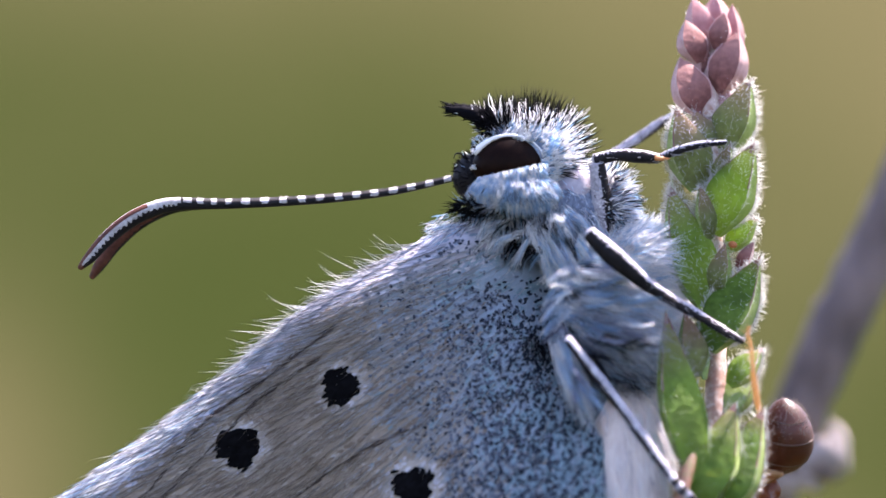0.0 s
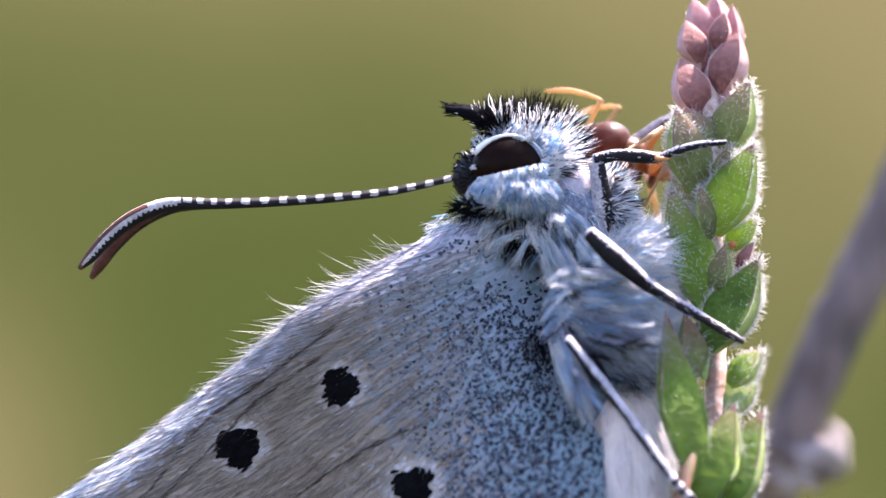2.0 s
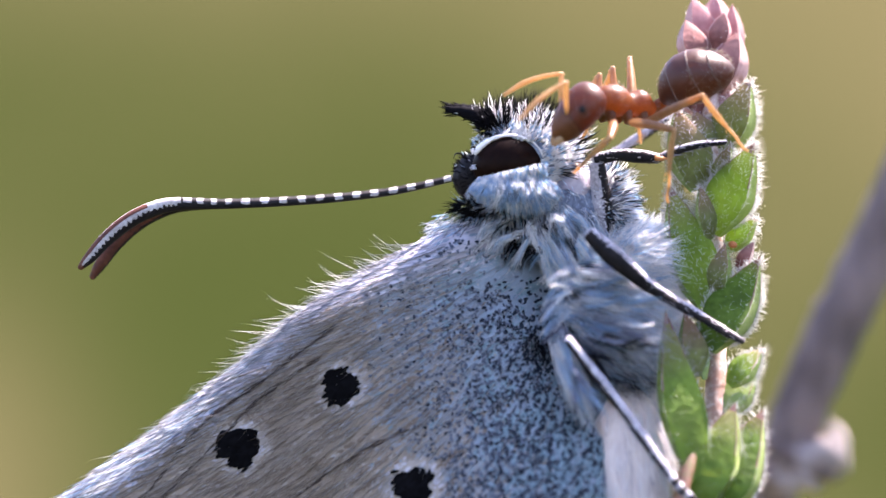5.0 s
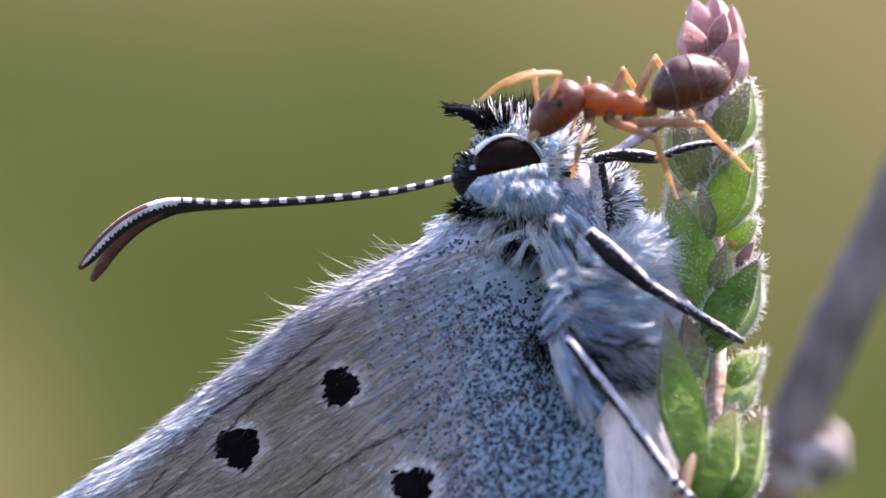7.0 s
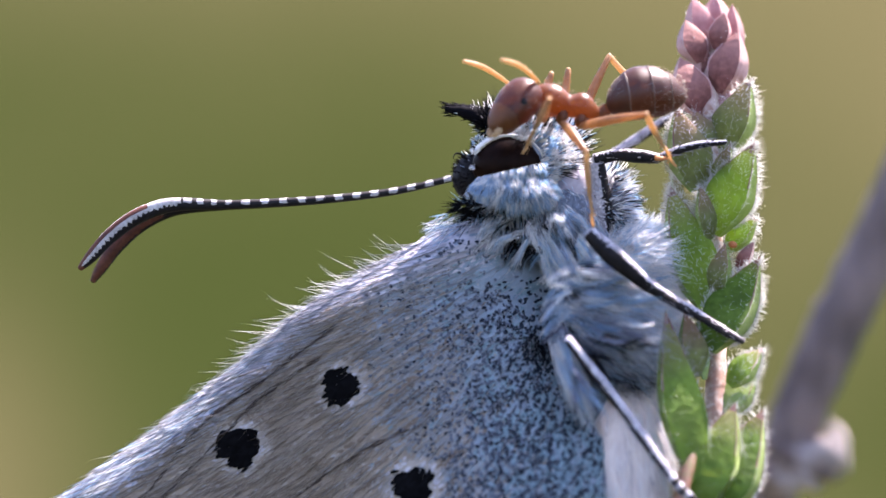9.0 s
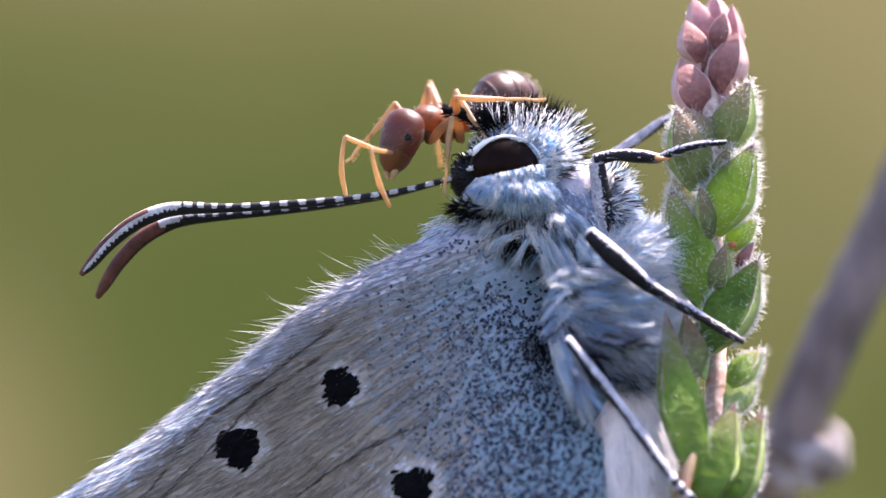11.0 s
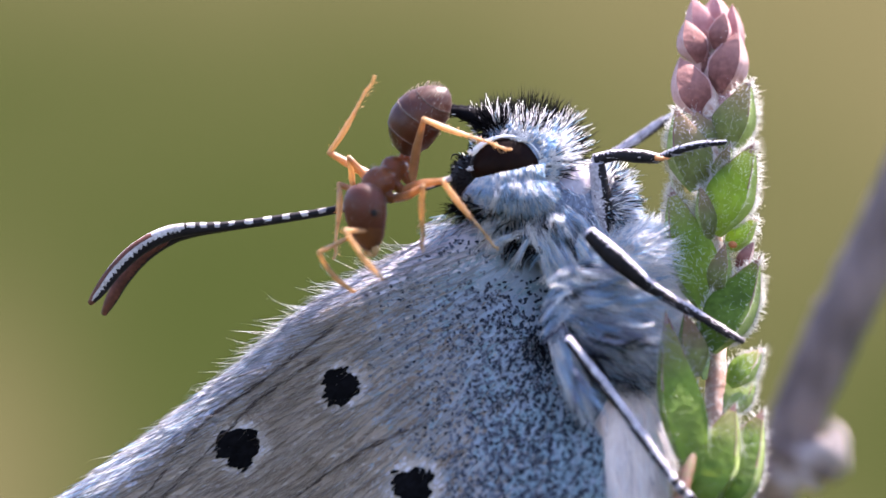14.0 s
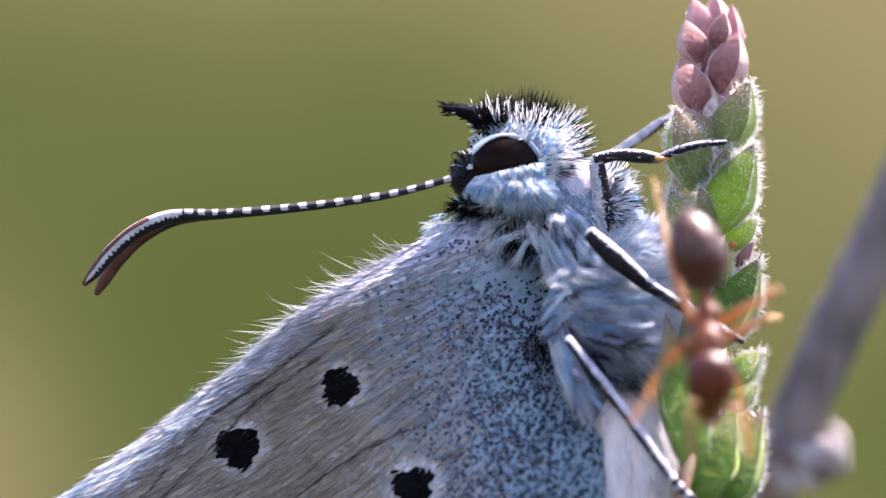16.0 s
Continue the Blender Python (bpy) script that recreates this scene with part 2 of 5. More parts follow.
def hairs(roots, ways, length, thick, bend=(0, 0, 0), seed=1, kinds=None, rings=3):
    """Tapered three-sided hairs, bent along their length, as (points, faces, materials)."""
    rng = np.random.default_rng(seed)
    roots, ways = np.asarray(roots, float), np.asarray(ways, float)
    n = len(roots)
    ways = ways / (np.linalg.norm(ways, axis=1)[:, None] + 1e-9)
    length = np.broadcast_to(np.asarray(length, float), (n,))[:, None]
    thick = np.broadcast_to(np.asarray(thick, float), (n,))[:, None]
    bend = np.broadcast_to(np.asarray(bend, float), (n, 3))
    s = np.cross(ways, rng.normal(size=(n, 3)))
    s /= np.linalg.norm(s, axis=1)[:, None] + 1e-9
    w = np.cross(ways, s)
    prof = {1: [1.0], 2: [1.0, 0.8], 3: [0.8, 1.0, 0.7], 4: [0.8, 1.0, 0.85, 0.55]}[rings]
    parts = []
    for i in range(rings):
        t = i / rings
        c = roots + ways * length * t + bend * length * t * t
        for q in range(3):
            an = 2 * np.pi * q / 3
            parts.append(c + thick * prof[i] * (math.cos(an) * s + math.sin(an) * w))
    parts.append(roots + ways * length + bend * length)
    per = len(parts)
    v = np.stack(parts, 1).reshape(-1, 3)
    one = []
    for i in range(rings - 1):
        for q in range(3):
            a, b = i * 3 + q, i * 3 + (q + 1) % 3
            one.append((a, b, b + 3))
            one.append((a, b + 3, a + 3))
    for q in range(3):
        one.append(((rings - 1) * 3 + q, (rings - 1) * 3 + (q + 1) % 3, per - 1))
    one = np.array(one)
    f = (one[None] + (np.arange(n) * per)[:, None, None]).reshape(-1, 3).tolist()
    m = np.repeat(np.zeros(n, int) if kinds is None else np.asarray(kinds), len(one)).tolist()
    return v, f, m


ORIGIN = {}


def make(name, form, mats, parent=None, pivot=None, label="", local=False):
    """Links a form as one mesh object under a thing or a part; pivot: its own origin, in plan units."""
    v = np.vstack(form.v)
    if local:
        v, base = v * U, Vector((0, 0, 0))
    else:
        base = at(*pivot) if pivot is not None else (ORIGIN[parent] if parent is not None else at(784, 441, 0))
        v = spots(v) - np.array(base)
    me = bpy.data.meshes.new(name)
    me.from_pydata(v.tolist(), [], form.f)
    for q in (mats if isinstance(mats, (list, tuple)) else [mats]):
        me.materials.append(q)
    me.polygons.foreach_set("material_index", form.m)
    me.polygons.foreach_set("use_smooth", [True] * len(form.f))
    me.update()
    ob = new(name, me)
    ORIGIN[ob] = base
    if parent is not None:
        ob.parent = parent
    if not local:
        ob.location = base - (ORIGIN[parent] if parent is not None else Vector((0, 0, 0)))
    if label:
        ob["label"] = label
    return ob


def thing(name, x, y, d, label, category, group="", kind=""):
    ob = new(name)
    ob.empty_display_size = 0.001
    ob.location = at(x, y, d)
    ORIGIN[ob] = at(x, y, d)
    return tagged(ob, label, category, group, kind)


def shell(centre, radii, n, seed, keep):
    """Places on a rounded body with their normals, as far as keep(x, y, normal) holds."""
    rng = np.random.default_rng(seed)
    q = rng.normal(size=(n * 3, 3))
    q /= np.linalg.norm(q, axis=1)[:, None]
    p = np.asarray(centre, float) + q * np.asarray(radii, float)
    nn = q / np.asarray(radii, float)
    nn /= np.linalg.norm(nn, axis=1)[:, None]
    ok = keep(p[:, 0], p[:, 1], nn)
    return p[ok][:n], nn[ok][:n]


# ---- ground ----
def ground():
    """A heath that runs flat and then climbs gently to the horizon."""
    m = bpy.data.materials.new("heath_meadow")
    m.use_nodes = True
    n, l = m.node_tree.nodes, m.node_tree.links
    co, mp, sep = n.new("ShaderNodeTexCoord"), n.new("ShaderNodeMapping"), n.new("ShaderNodeSeparateXYZ")
    mp.inputs["Scale"].default_value, mp.inputs["Location"].default_value = (1.0, 0.10, 1.0), (0.35, 0, 0)
    l.new(co.outputs["Object"], mp.inputs[0])
    l.new(co.outputs["Object"], sep.inputs[0])
    broad, fine = n.new("ShaderNodeTexNoise"), n.new("ShaderNodeTexNoise")
    broad.inputs["Scale"].default_value, broad.inputs["Detail"].default_value = 4.2, 2.5
    fine.inputs["Scale"].default_value, fine.inputs["Detail"].default_value = 60.0, 6.0
    l.new(mp.outputs[0], broad.inputs["Vector"])
    l.new(co.outputs["Object"], fine.inputs["Vector"])
    def calc(kind, a, b=None, c=None):
        q = n.new("ShaderNodeMath")
        q.operation = kind
        for k, w in enumerate((a, b, c)):
            if w is not None and not isinstance(w, (int, float)):
                l.new(w, q.inputs[k])
            elif w is not None:
                q.inputs[k].default_value = w
        return q.outputs[0]

    def patches(along, middle, length, amount, across, centre, bend, rate):
        """Greener and drier stretches that follow one another, winding, along an axis."""
        turn = calc("COSINE", calc("MULTIPLY_ADD", sep.outputs[across], rate, -rate * centre))
        slow = calc("SINE", calc("MULTIPLY_ADD", sep.outputs[along], 1.9 / length, -1.9 / length * middle))
        phase = calc("MULTIPLY_ADD", sep.outputs[along], 2 * math.pi / length, -2 * math.pi / length * middle + bend)
        phase = calc("MULTIPLY_ADD", turn, -bend, phase)
        phase = calc("MULTIPLY_ADD", calc("MULTIPLY", slow, slow), 2.5, phase)
        return calc("MULTIPLY", calc("SINE", phase), amount)
    rise, east = patches(1, 2.98, 5.7, 0.27, 0, 0.0, 1.5, 1.1), patches(0, 0.05, 1.5, 0.38, 1, 2.85, 2.2, 0.6)
    both = n.new("ShaderNodeMath")
    l.new(rise, both.inputs[0])
    l.new(east, both.inputs[1])
    add = n.new("ShaderNodeMath")
    l.new(both.outputs[0], add.inputs[0])
    l.new(broad.outputs[0], add.inputs[1])
    def stretch(total, x, y, rx, ry, amount):
        """One drier or greener spot of the heath, soft all round."""
        a = calc("MULTIPLY_ADD", sep.outputs[0], 1 / rx, -x / rx)
        b = calc("MULTIPLY_ADD", sep.outputs[1], 1 / ry, -y / ry)
        d = calc("ADD", calc("MULTIPLY", a, a), calc("MULTIPLY", b, b))
        return calc("MULTIPLY_ADD", calc("POWER", 2.718, calc("MULTIPLY", d, -1)), amount, total)
    spots_of = add.outputs[0]
    for spot in ((-0.21, 2.05, 0.085, 0.45, 0.95), (-0.17, 3.4, 0.09, 0.5, -0.14), (-0.10, 2.65, 0.07, 0.30, -0.16), (0.22, 3.3, 0.08, 0.5, -0.12), (0.25, 2.2, 0.09, 0.4, -0.6)):
        spots_of = stretch(spots_of, *spot)
    more = n.new("ShaderNodeMath")
    more.operation = "MULTIPLY_ADD"
    more.inputs[1].default_value = 0.5
    l.new(fine.outputs[0], more.inputs[0])
    l.new(spots_of, more.inputs[2])
    rp = n.new("ShaderNodeValToRGB")
    rp.color_ramp.elements[0].position, rp.color_ramp.elements[1].position = 0.55, 0.98
    rp.color_ramp.elements[0].color, rp.color_ramp.elements[1].color = (0.0134, 0.0187, 0.0048, 1), (0.0416, 0.0385, 0.0172, 1)
    l.new(more.outputs[0], rp.inputs[0])
    b = n["Principled BSDF"]
    b.inputs["Roughness"].default_value, b.inputs["Specular IOR Level"].default_value = 1.0, 0.0
    l.new(rp.outputs[0], b.inputs["Base Color"])
    xs = np.concatenate([np.linspace(-400, -3, 12), np.linspace(-2.5, 2.5, 26), np.linspace(3, 400, 12)])
    ys = np.concatenate([np.linspace(-400, -1, 10), np.linspace(-0.8, 8, 45), np.linspace(9, 40, 16), np.linspace(60, 900, 8)])
    v, f = [], []
    for y in ys:
        for x in xs:
            z = 0 if y < 0.8 else 0.16 * (y - 0.8) if y < 30 else 0.16 * 29.2 + 0.05 * (y - 30)
            v.append((x, y, z + 0.02 * noise.noise(Vector((x * 1.5, y * 1.5, 3))) * (abs(y) > 0.3)))
    w = len(xs)
    for i in range(len(ys) - 1):
        for j in range(w - 1):
            f.append((i * w + j, i * w + j + 1, (i + 1) * w + j + 1, (i + 1) * w + j))
    me = bpy.data.meshes.new("ground")
    me.from_pydata(v, [], f)
    me.materials.append(m)
    me.polygons.foreach_set("use_smooth", [True] * len(f))
    tagged(new("ground", me), "olive green and tan heath meadow, far out of focus", "ground", kind="structure")


ground()


# ---- bare twig behind ----
def dead_twig():
    t = thing("dead_twig", 1400, 800, 950, "grey-brown bare twig with a swollen knot behind the sprig", "twig")
    g = Form().add(*tube([(2300, -900, 1010), (1900, -300, 990), (1575, 390, 970), (1475, 590, 955), (1415, 730, 950), (1385, 810, 950), (1350, 930, 960), (1290, 1200, 1000)],
                         [62, 58, 52, 50, 50, 46, 38, 36], 90, 18, rough=0.04))
    make("upper_shoot", g, TWIG, t)
    g = Form().add(*tube([(1345, 850, 930), (1385, 835, 920), (1430, 822, 915), (1462, 812, 915), (1486, 800, 920)], [34, 36, 34, 40, 34], 40, 18, rough=0.10))
    make("knot", g, BARK_PALE, t, label="pale swollen knot")
    g = Form().add(*tube([(1470, 830, 925), (1484, 795, 918), (1482, 770, 916), (1470, 752, 920)], [20, 17, 14, 8], 20, 12, rough=0.10))
    make("side_bud", g, BARK_PALE, t)
    for x, y, a, b in ((1362, 790, 26, 18), (1398, 812, 28, 16), (1352, 838, 24, 26), (1425, 852, 26, 12), (1385, 858, 30, 14), (1462, 838, 18, 12)):
        make("knot_lump", Form().add(*blob((x, y, 892), (a, b, 22), x % 50, rough=0.6)), BARK_PALE if x % 2 else TWIG, t, label="lump on the knot")


dead_twig()


# ---- heather sprig ----
sprig = thing("heather_sprig", 1262, 882, 70, "green heather sprig with hairy leaves and a pink bud tip", "plant")
make("stem", Form().add(*tube([(1262, 40, 190), (1258, 150, 140), (1256, 250, 92), (1262, 450, 72), (1268, 640, 70), (1262, 800, 72), (1235, 960, 80), (1240, 1500, 90), (1300, 6000, 200),
                               (1250, 16000, 500), (1280, 30200, 700)], [12, 14, 17, 18, 19, 22, 26, 32, 60, 90, 120], 120, 12, rough=0.03)), STEM, sprig)
LEAVES = []


def leaf(base, tip, wide, d0, d1, cover, hair=1.0, thick=0.8, bow=0.10, name="leaf", keel=0.64, margin=None, end=None, face_hair=1.0, front=0.62):
    """A boat-shaped pointed leaf: a broad face, a crisp keel, a pale outer face coloured as sunlit and a fringe of
    white hair.
    """
    b, t = np.array([*base, d0], float), np.array([*tip, d1], float)
    ax = t - b
    L = np.linalg.norm(ax)
    ax /= L
    out = np.cross(ax, (0, 0, 1))
    out /= np.linalg.norm(out)
    if out[0] * (b[0] - 1262 + (t[0] - b[0])) < 0:
        out = -out
    nrm = np.cross(ax, out)
    if nrm[2] > 0:
        nrm = -nrm
    steps = 28
    bud = name == "bud"
    # three strips with crisp edges between them: the broad face, the narrow outer face, the back
    strips = (([-1.0, -0.93, -0.6, -0.2, keel - 0.3, keel - 0.08, keel], 0), ([keel, keel + 0.1, 0.85, 1.0], 1), ([1.0, 0.4, -0.4, -1.0], 2))
    v, f, m, edge, inner_edge, ridge = [], [], [], [], [], []
    for cols, which in strips:
        first = len(v)
        for i in range(steps):
            s = i / (steps - 1)
            w = wide * max(0.03, (0.34 + 0.66 * math.sin(math.pi * min(s, 0.42) / 0.84)) if s < 0.42 else (1 - ((s - 0.42) / 0.58) ** (1.7 if bud else 1.45)))
            c = b + ax * L * s + out * bow * L * math.sin(math.pi * s) * 0.4
            for x in cols:
                if which == 2:
                    lift = -0.5 * (1 - x * x)
                else:
                    lift = ((x + 1) / (keel + 1)) ** front if x <= keel else (1 - x) / (1 - keel)
                wave = 0.07 * noise.noise(Vector((s * 6, x * 1.7, wide + L)))
                sway = 0.05 * noise.noise(Vector((s * 4, 9.0, wide * 3 + L)))
                p = c + w * (((1.05 if bud else 1.2) * x - (0.15 if bud else 0.28) + sway) * out + (thick * lift + wave) * nrm)
                v.append(p)
                if which == 1 and x == 1.0:
                    edge.append(p)
                if which == 0 and x == -1.0:
                    inner_edge.append(p)
                if which == 0 and x == keel:
                    ridge.append(p)
        n = len(cols)
        for i in range(steps - 1):
            s = i / (steps - 1)
            for j in range(n - 1):
                a = first + i * n + j
                f.append((a, a + 1, a + n + 1, a + n))
                tipped = s > 0.90 + 0.06 * noise.noise(Vector((j, wide, L)))
                rusty = which == 0 and (j == 0 and s > 0.7 or j == n - 2 and 0.55 < s)
                m.append(2 if (tipped or rusty) and not bud else 1 if which == 1 or which == 0 and j == 0 and bud else 0)
    k = len(LEAVES)
    # the leaf's own frame has z from base to tip, so that its colour follows its length
    ob = make(name, Form().add(v, f, m), [cover, margin or (PALE_PINK if bud else KEEL), end or RED_EDGE], sprig)
    LEAVES.append(ob)
    rot = Matrix((Vector((out[0], out[2], -out[1])), Vector((nrm[0], nrm[2], -nrm[1])), Vector((ax[0], ax[2], -ax[1])))).transposed()
    if rot.determinant() < 0:
        rot = Matrix((-rot.col[0], rot.col[1], rot.col[2])).transposed()
    o = at(*b) - ORIGIN[sprig]
    full = Matrix.Translation(o) @ rot.to_4x4()
    ob.data.transform(full.inverted())
    ob.matrix_basis = full
    if hair:
        rng = np.random.default_rng(100 + k)
        edge, inner_edge, ridge, mid = np.array(edge), np.array(inner_edge), np.array(ridge), b + (t - b) * np.linspace(0, 1, steps)[:, None]
        roots, ways, L_hair = [], [], []
        for q in range(int(4.6 * L * hair)):
            u = rng.uniform()
            line = edge if u < 0.46 else inner_edge if u < 0.70 else ridge
            i = min(int(rng.uniform(0.12, 0.98) * steps), steps - 2)
            p = line[i] + (line[i + 1] - line[i]) * rng.uniform()
            n = p - mid[i]
            n /= np.linalg.norm(n) + 1e-6
            size = rng.uniform(5, 14) * (0.35 if bud else 1)
            if u > 0.70:
                n = nrm + 0.5 * out
                size *= 0.6
            if u > 0.78:
                w = rng.uniform(0.1, 0.95)
                p = inner_edge[i] + (ridge[i] - inner_edge[i]) * w + nrm * wide * 0.14 * math.sin(math.pi * w)
                n = 0.55 * nrm + out * rng.uniform(-0.6, 1) + 0.9 * ax
                size *= face_hair
            roots.append(p + rng.normal(0, 0.8, 3))
            ways.append(n + 0.25 * ax + rng.normal(size=3) * 0.3 + 0.15 * nrm)
            L_hair.append(size)
        h = make("leaf_hair", Form().add(*hairs(roots, ways, L_hair, rng.uniform(0.22, 0.42, len(roots)), rng.normal(size=(len(roots), 3)) * 0.45, seed=k)), FUZZ, sprig)
        h["kind"] = "stuff"
        # hairs stand on their leaf
        h.parent = ob
        h.matrix_basis = full.inverted() @ Matrix.Translation(h.location)


def sprig_leaves():
    # pink tip, leaning away
    leaf((1246, 78), (1226, -4), 25, 165, 170, PINK, 0.04, 0.7, 0.08, "bud", keel=0.44)
    leaf((1272, 70), (1266, -8), 30, 178, 182, PINK, 0.04, 0.7, 0.05, "bud", keel=0.44)
    leaf((1296, 112), (1296, 8), 20, 168, 172, PINK, 0.04, 0.7, 0.1, "bud", keel=0.44)
    leaf((1268, 88), (1282, 22), 20, 142, 148, BUD, 0.04, 0.85, 0.1, "bud", keel=0.74)
    leaf((1236, 112), (1213, 36), 27, 140, 146, BUD, 0.04, 0.85, 0.16, "bud", keel=0.49)
    leaf((1274, 166), (1307, 56), 35, 128, 134, BUD, 0.04, 0.85, 0.12, "bud", keel=0.45)
    leaf((1240, 204), (1203, 101), 35, 112, 118, BUD, 0.04, 0.85, 0.14, "bud", keel=0.62)
    leaf((1252, 160), (1250, 66), 26, 158, 162, BUD, 0.04, 0.7, 0.05, "bud", keel=0.45)
    leaf((1262, 210), (1262, 120), 24, 135, 140, BUD, 0.04, 0.7, 0.05, "bud", keel=0.45)
    leaf((1276, 205), (1292, 146), 18, 132, 135, PINK, 0.8, 0.85, 0.05, "bud", keel=0.44)
    leaf((1281, 275), (1327, 142), 33, 88, 92, LEAF_DULL, 0.9, 0.8, 0.12, keel=0.59)
    leaf((1262, 275), (1228, 194), 22, 84, 88, LEAF_DULL, 0.5, 0.85, 0.15, keel=0.74, margin=RED_EDGE)
    # green part
    leaf((1232, 338), (1196, 190), 34, 62, 58, LEAF_DULL, 0.8, 0.85, 0.10, keel=0.69)
    leaf((1270, 335), (1293, 253), 15, 50, 46, LEAF_DULL, 0.7, 0.85, 0.05, keel=0.64)
    leaf((1266, 416), (1335, 253), 37, 46, 38, LEAF, 1.5, 0.85, 0.10, keel=0.64)
    leaf((1226, 410), (1192, 306), 20, 84, 90, LEAF_DULL, 0.8, 0.85, 0.10)
    leaf((1246, 545), (1187, 331), 39, 38, 30, LEAF, 1.35, 0.85, 0.11, keel=0.72)
    leaf((1254, 425), (1238, 327), 16, 34, 28, LEAF_DULL, 0.7, 0.85, 0.05)
    leaf((1288, 445), (1341, 386), 18, 50, 46, LEAF, 1.1, 0.85, 0.10, keel=0.49)
    leaf((1270, 525), (1284, 430), 19, 26, 20, LEAF_DULL, 0.6, 0.85, 0.05)
    leaf((1306, 480), (1334, 428), 13, 40, 36, BUD, 0.6, 0.85, 0.05, "bud")
    leaf((1256, 622), (1345, 455), 38, 24, 16, LEAF_SHADED, 1.3, 0.85, 0.12, keel=0.66, face_hair=0.4)
    leaf((1232, 850), (1178, 550), 34, 20, -40, LEAF, 0.35, 0.85, 0.10, keel=0.76, face_hair=0.4)
    leaf((1228, 668), (1211, 553), 23, 14, -10, LEAF_DULL, 0.3, 0.85, 0.03)
    leaf((1246, 672), (1234, 556), 11, 34, 30, KEEL, 0.2, 0.85, 0.03)
    leaf((1292, 684), (1350, 617), 21, 40, 36, LEAF, 0.9, 0.85, 0.10, keel=0.54, end=PALE_PINK)
    leaf((1284, 735), (1338, 657), 24, 62, 60, KEEL, 0.8, 0.85, 0.10)
    leaf((1243, 900), (1301, 714), 38, 28, 18, LEAF, 0.35, 0.85, 0.08, keel=0.80, face_hair=0.3)
    leaf((1262, 925), (1350, 726), 41, 46, 36, LEAF_SHADED, 0.5, 0.85, 0.12, keel=0.74, face_hair=0.3)
    leaf((1232, 1010), (1163, 745), 30, 74, 70, LEAF_DULL, 0.4, 0.85, 0.10, keel=0.74)
    leaf((1250, 1100), (1322, 905), 42, 50, 40, LEAF_SHADED, 0.8, 0.85, 0.12, keel=0.74)
    leaf((1230, 1200), (1150, 1000), 44, 60, 40, LEAF_SHADED, 0.6, 0.85, 0.12, keel=0.74)


sprig_leaves()
make("side_stem", Form().add(*tube([(1192, 930, 2), (1208, 862, 2), (1222, 812, 4), (1236, 740, 14)], [14, 13, 11, 3], 20, 12, rough=0.03)), mat("reddish_pink_stem", (0.30, 0.125, 0.095), (0.16, 0.13, 0.05), grain=8000, rough=0.6, through_light=0.12), sprig, label="reddish pink side stem")
make("floret", Form().add(*blob((1297, 433, 18), (8, 6, 7), 20, rough=0.2)), mat("orange_floret", (0.6, 0.2, 0.07), through_light=0.3), sprig, label="tiny orange floret tip")

# ---- butterfly ----
butterfly = thing("butterfly", 1100, 700, 90, "pale blue-grey butterfly with black-spotted closed wings, gripping the sprig", "butterfly")


def costa(y):
    """The front edge of the folded wing: x for a height y."""
    ys = [380, 425, 455, 500, 560, 640, 745, 870, 1000, 1300]
    xs = [850, 745, 690, 610, 522, 432, 300, 130, -40, -360]
    return np.interp(y, ys, xs)


def inner(y):
    """The edge of the wing along the body."""
    return np.interp(y, [380, 430, 500, 600, 680, 780, 882, 1300], [870, 930, 975, 985, 1015, 1068, 1082, 1120])


def wing_depth(x, y):
    e = np.clip((x - costa(y)) / 110, 0, 1)
    i = np.clip((inner(y) - x) / 120, 0, 1)
    return 8 + (58 + 34 * np.clip((550 - y) / 70, 0, 1)) * (1 - e) ** 2.2 + 40 * (1 - i) ** 2 - 14 * np.sin(np.clip((x - 300) / 800, 0, 1) * np.pi) + 5 * np.sin((x * 0.8 + y) / 70.0)


def sheet(shift, ins, n=70, k=60, thick=5):
    """The wing's membrane, with its two sides and edges."""
    ys = np.linspace(385, 1290, n)
    rows = []
    for y in ys:
        a, b = costa(y) + ins, inner(y)
        x = np.linspace(a, b, k)
        rows.append(np.stack([x, 0 * x + y, wing_depth(x, 0 * x + y) + shift], 1))
    front = np.array(rows).reshape(-1, 3)
    back = front + (0, 0, thick)
    f = []
    N = n * k
    for i in range(n - 1):
        for j in range(k - 1):
            a = i * k + j
            f.append((a, a + 1, a + k + 1, a + k))
            f.append((a + N, a + k + N, a + k + 1 + N, a + 1 + N))
        a = i * k
        f.append((a, a + k, a + k + N, a + N))
        a += k - 1
        f.append((a, a + N, a + k + N, a + k))
    return np.vstack([front, back]), f


SPOTS = [(608, 680, 31, 33), (428, 789, 38, 34), (736, 857, 36, 36)]


def flow(x, y):
    """The lie of scales and hairs: away from the wing's root."""
    dx, dy = np.minimum(x - 1010, 0) - 120, (y - 430) * 0.8 + 110
    r = np.hypot(dx, dy) + 1e-6
    return dx / r, dy / r


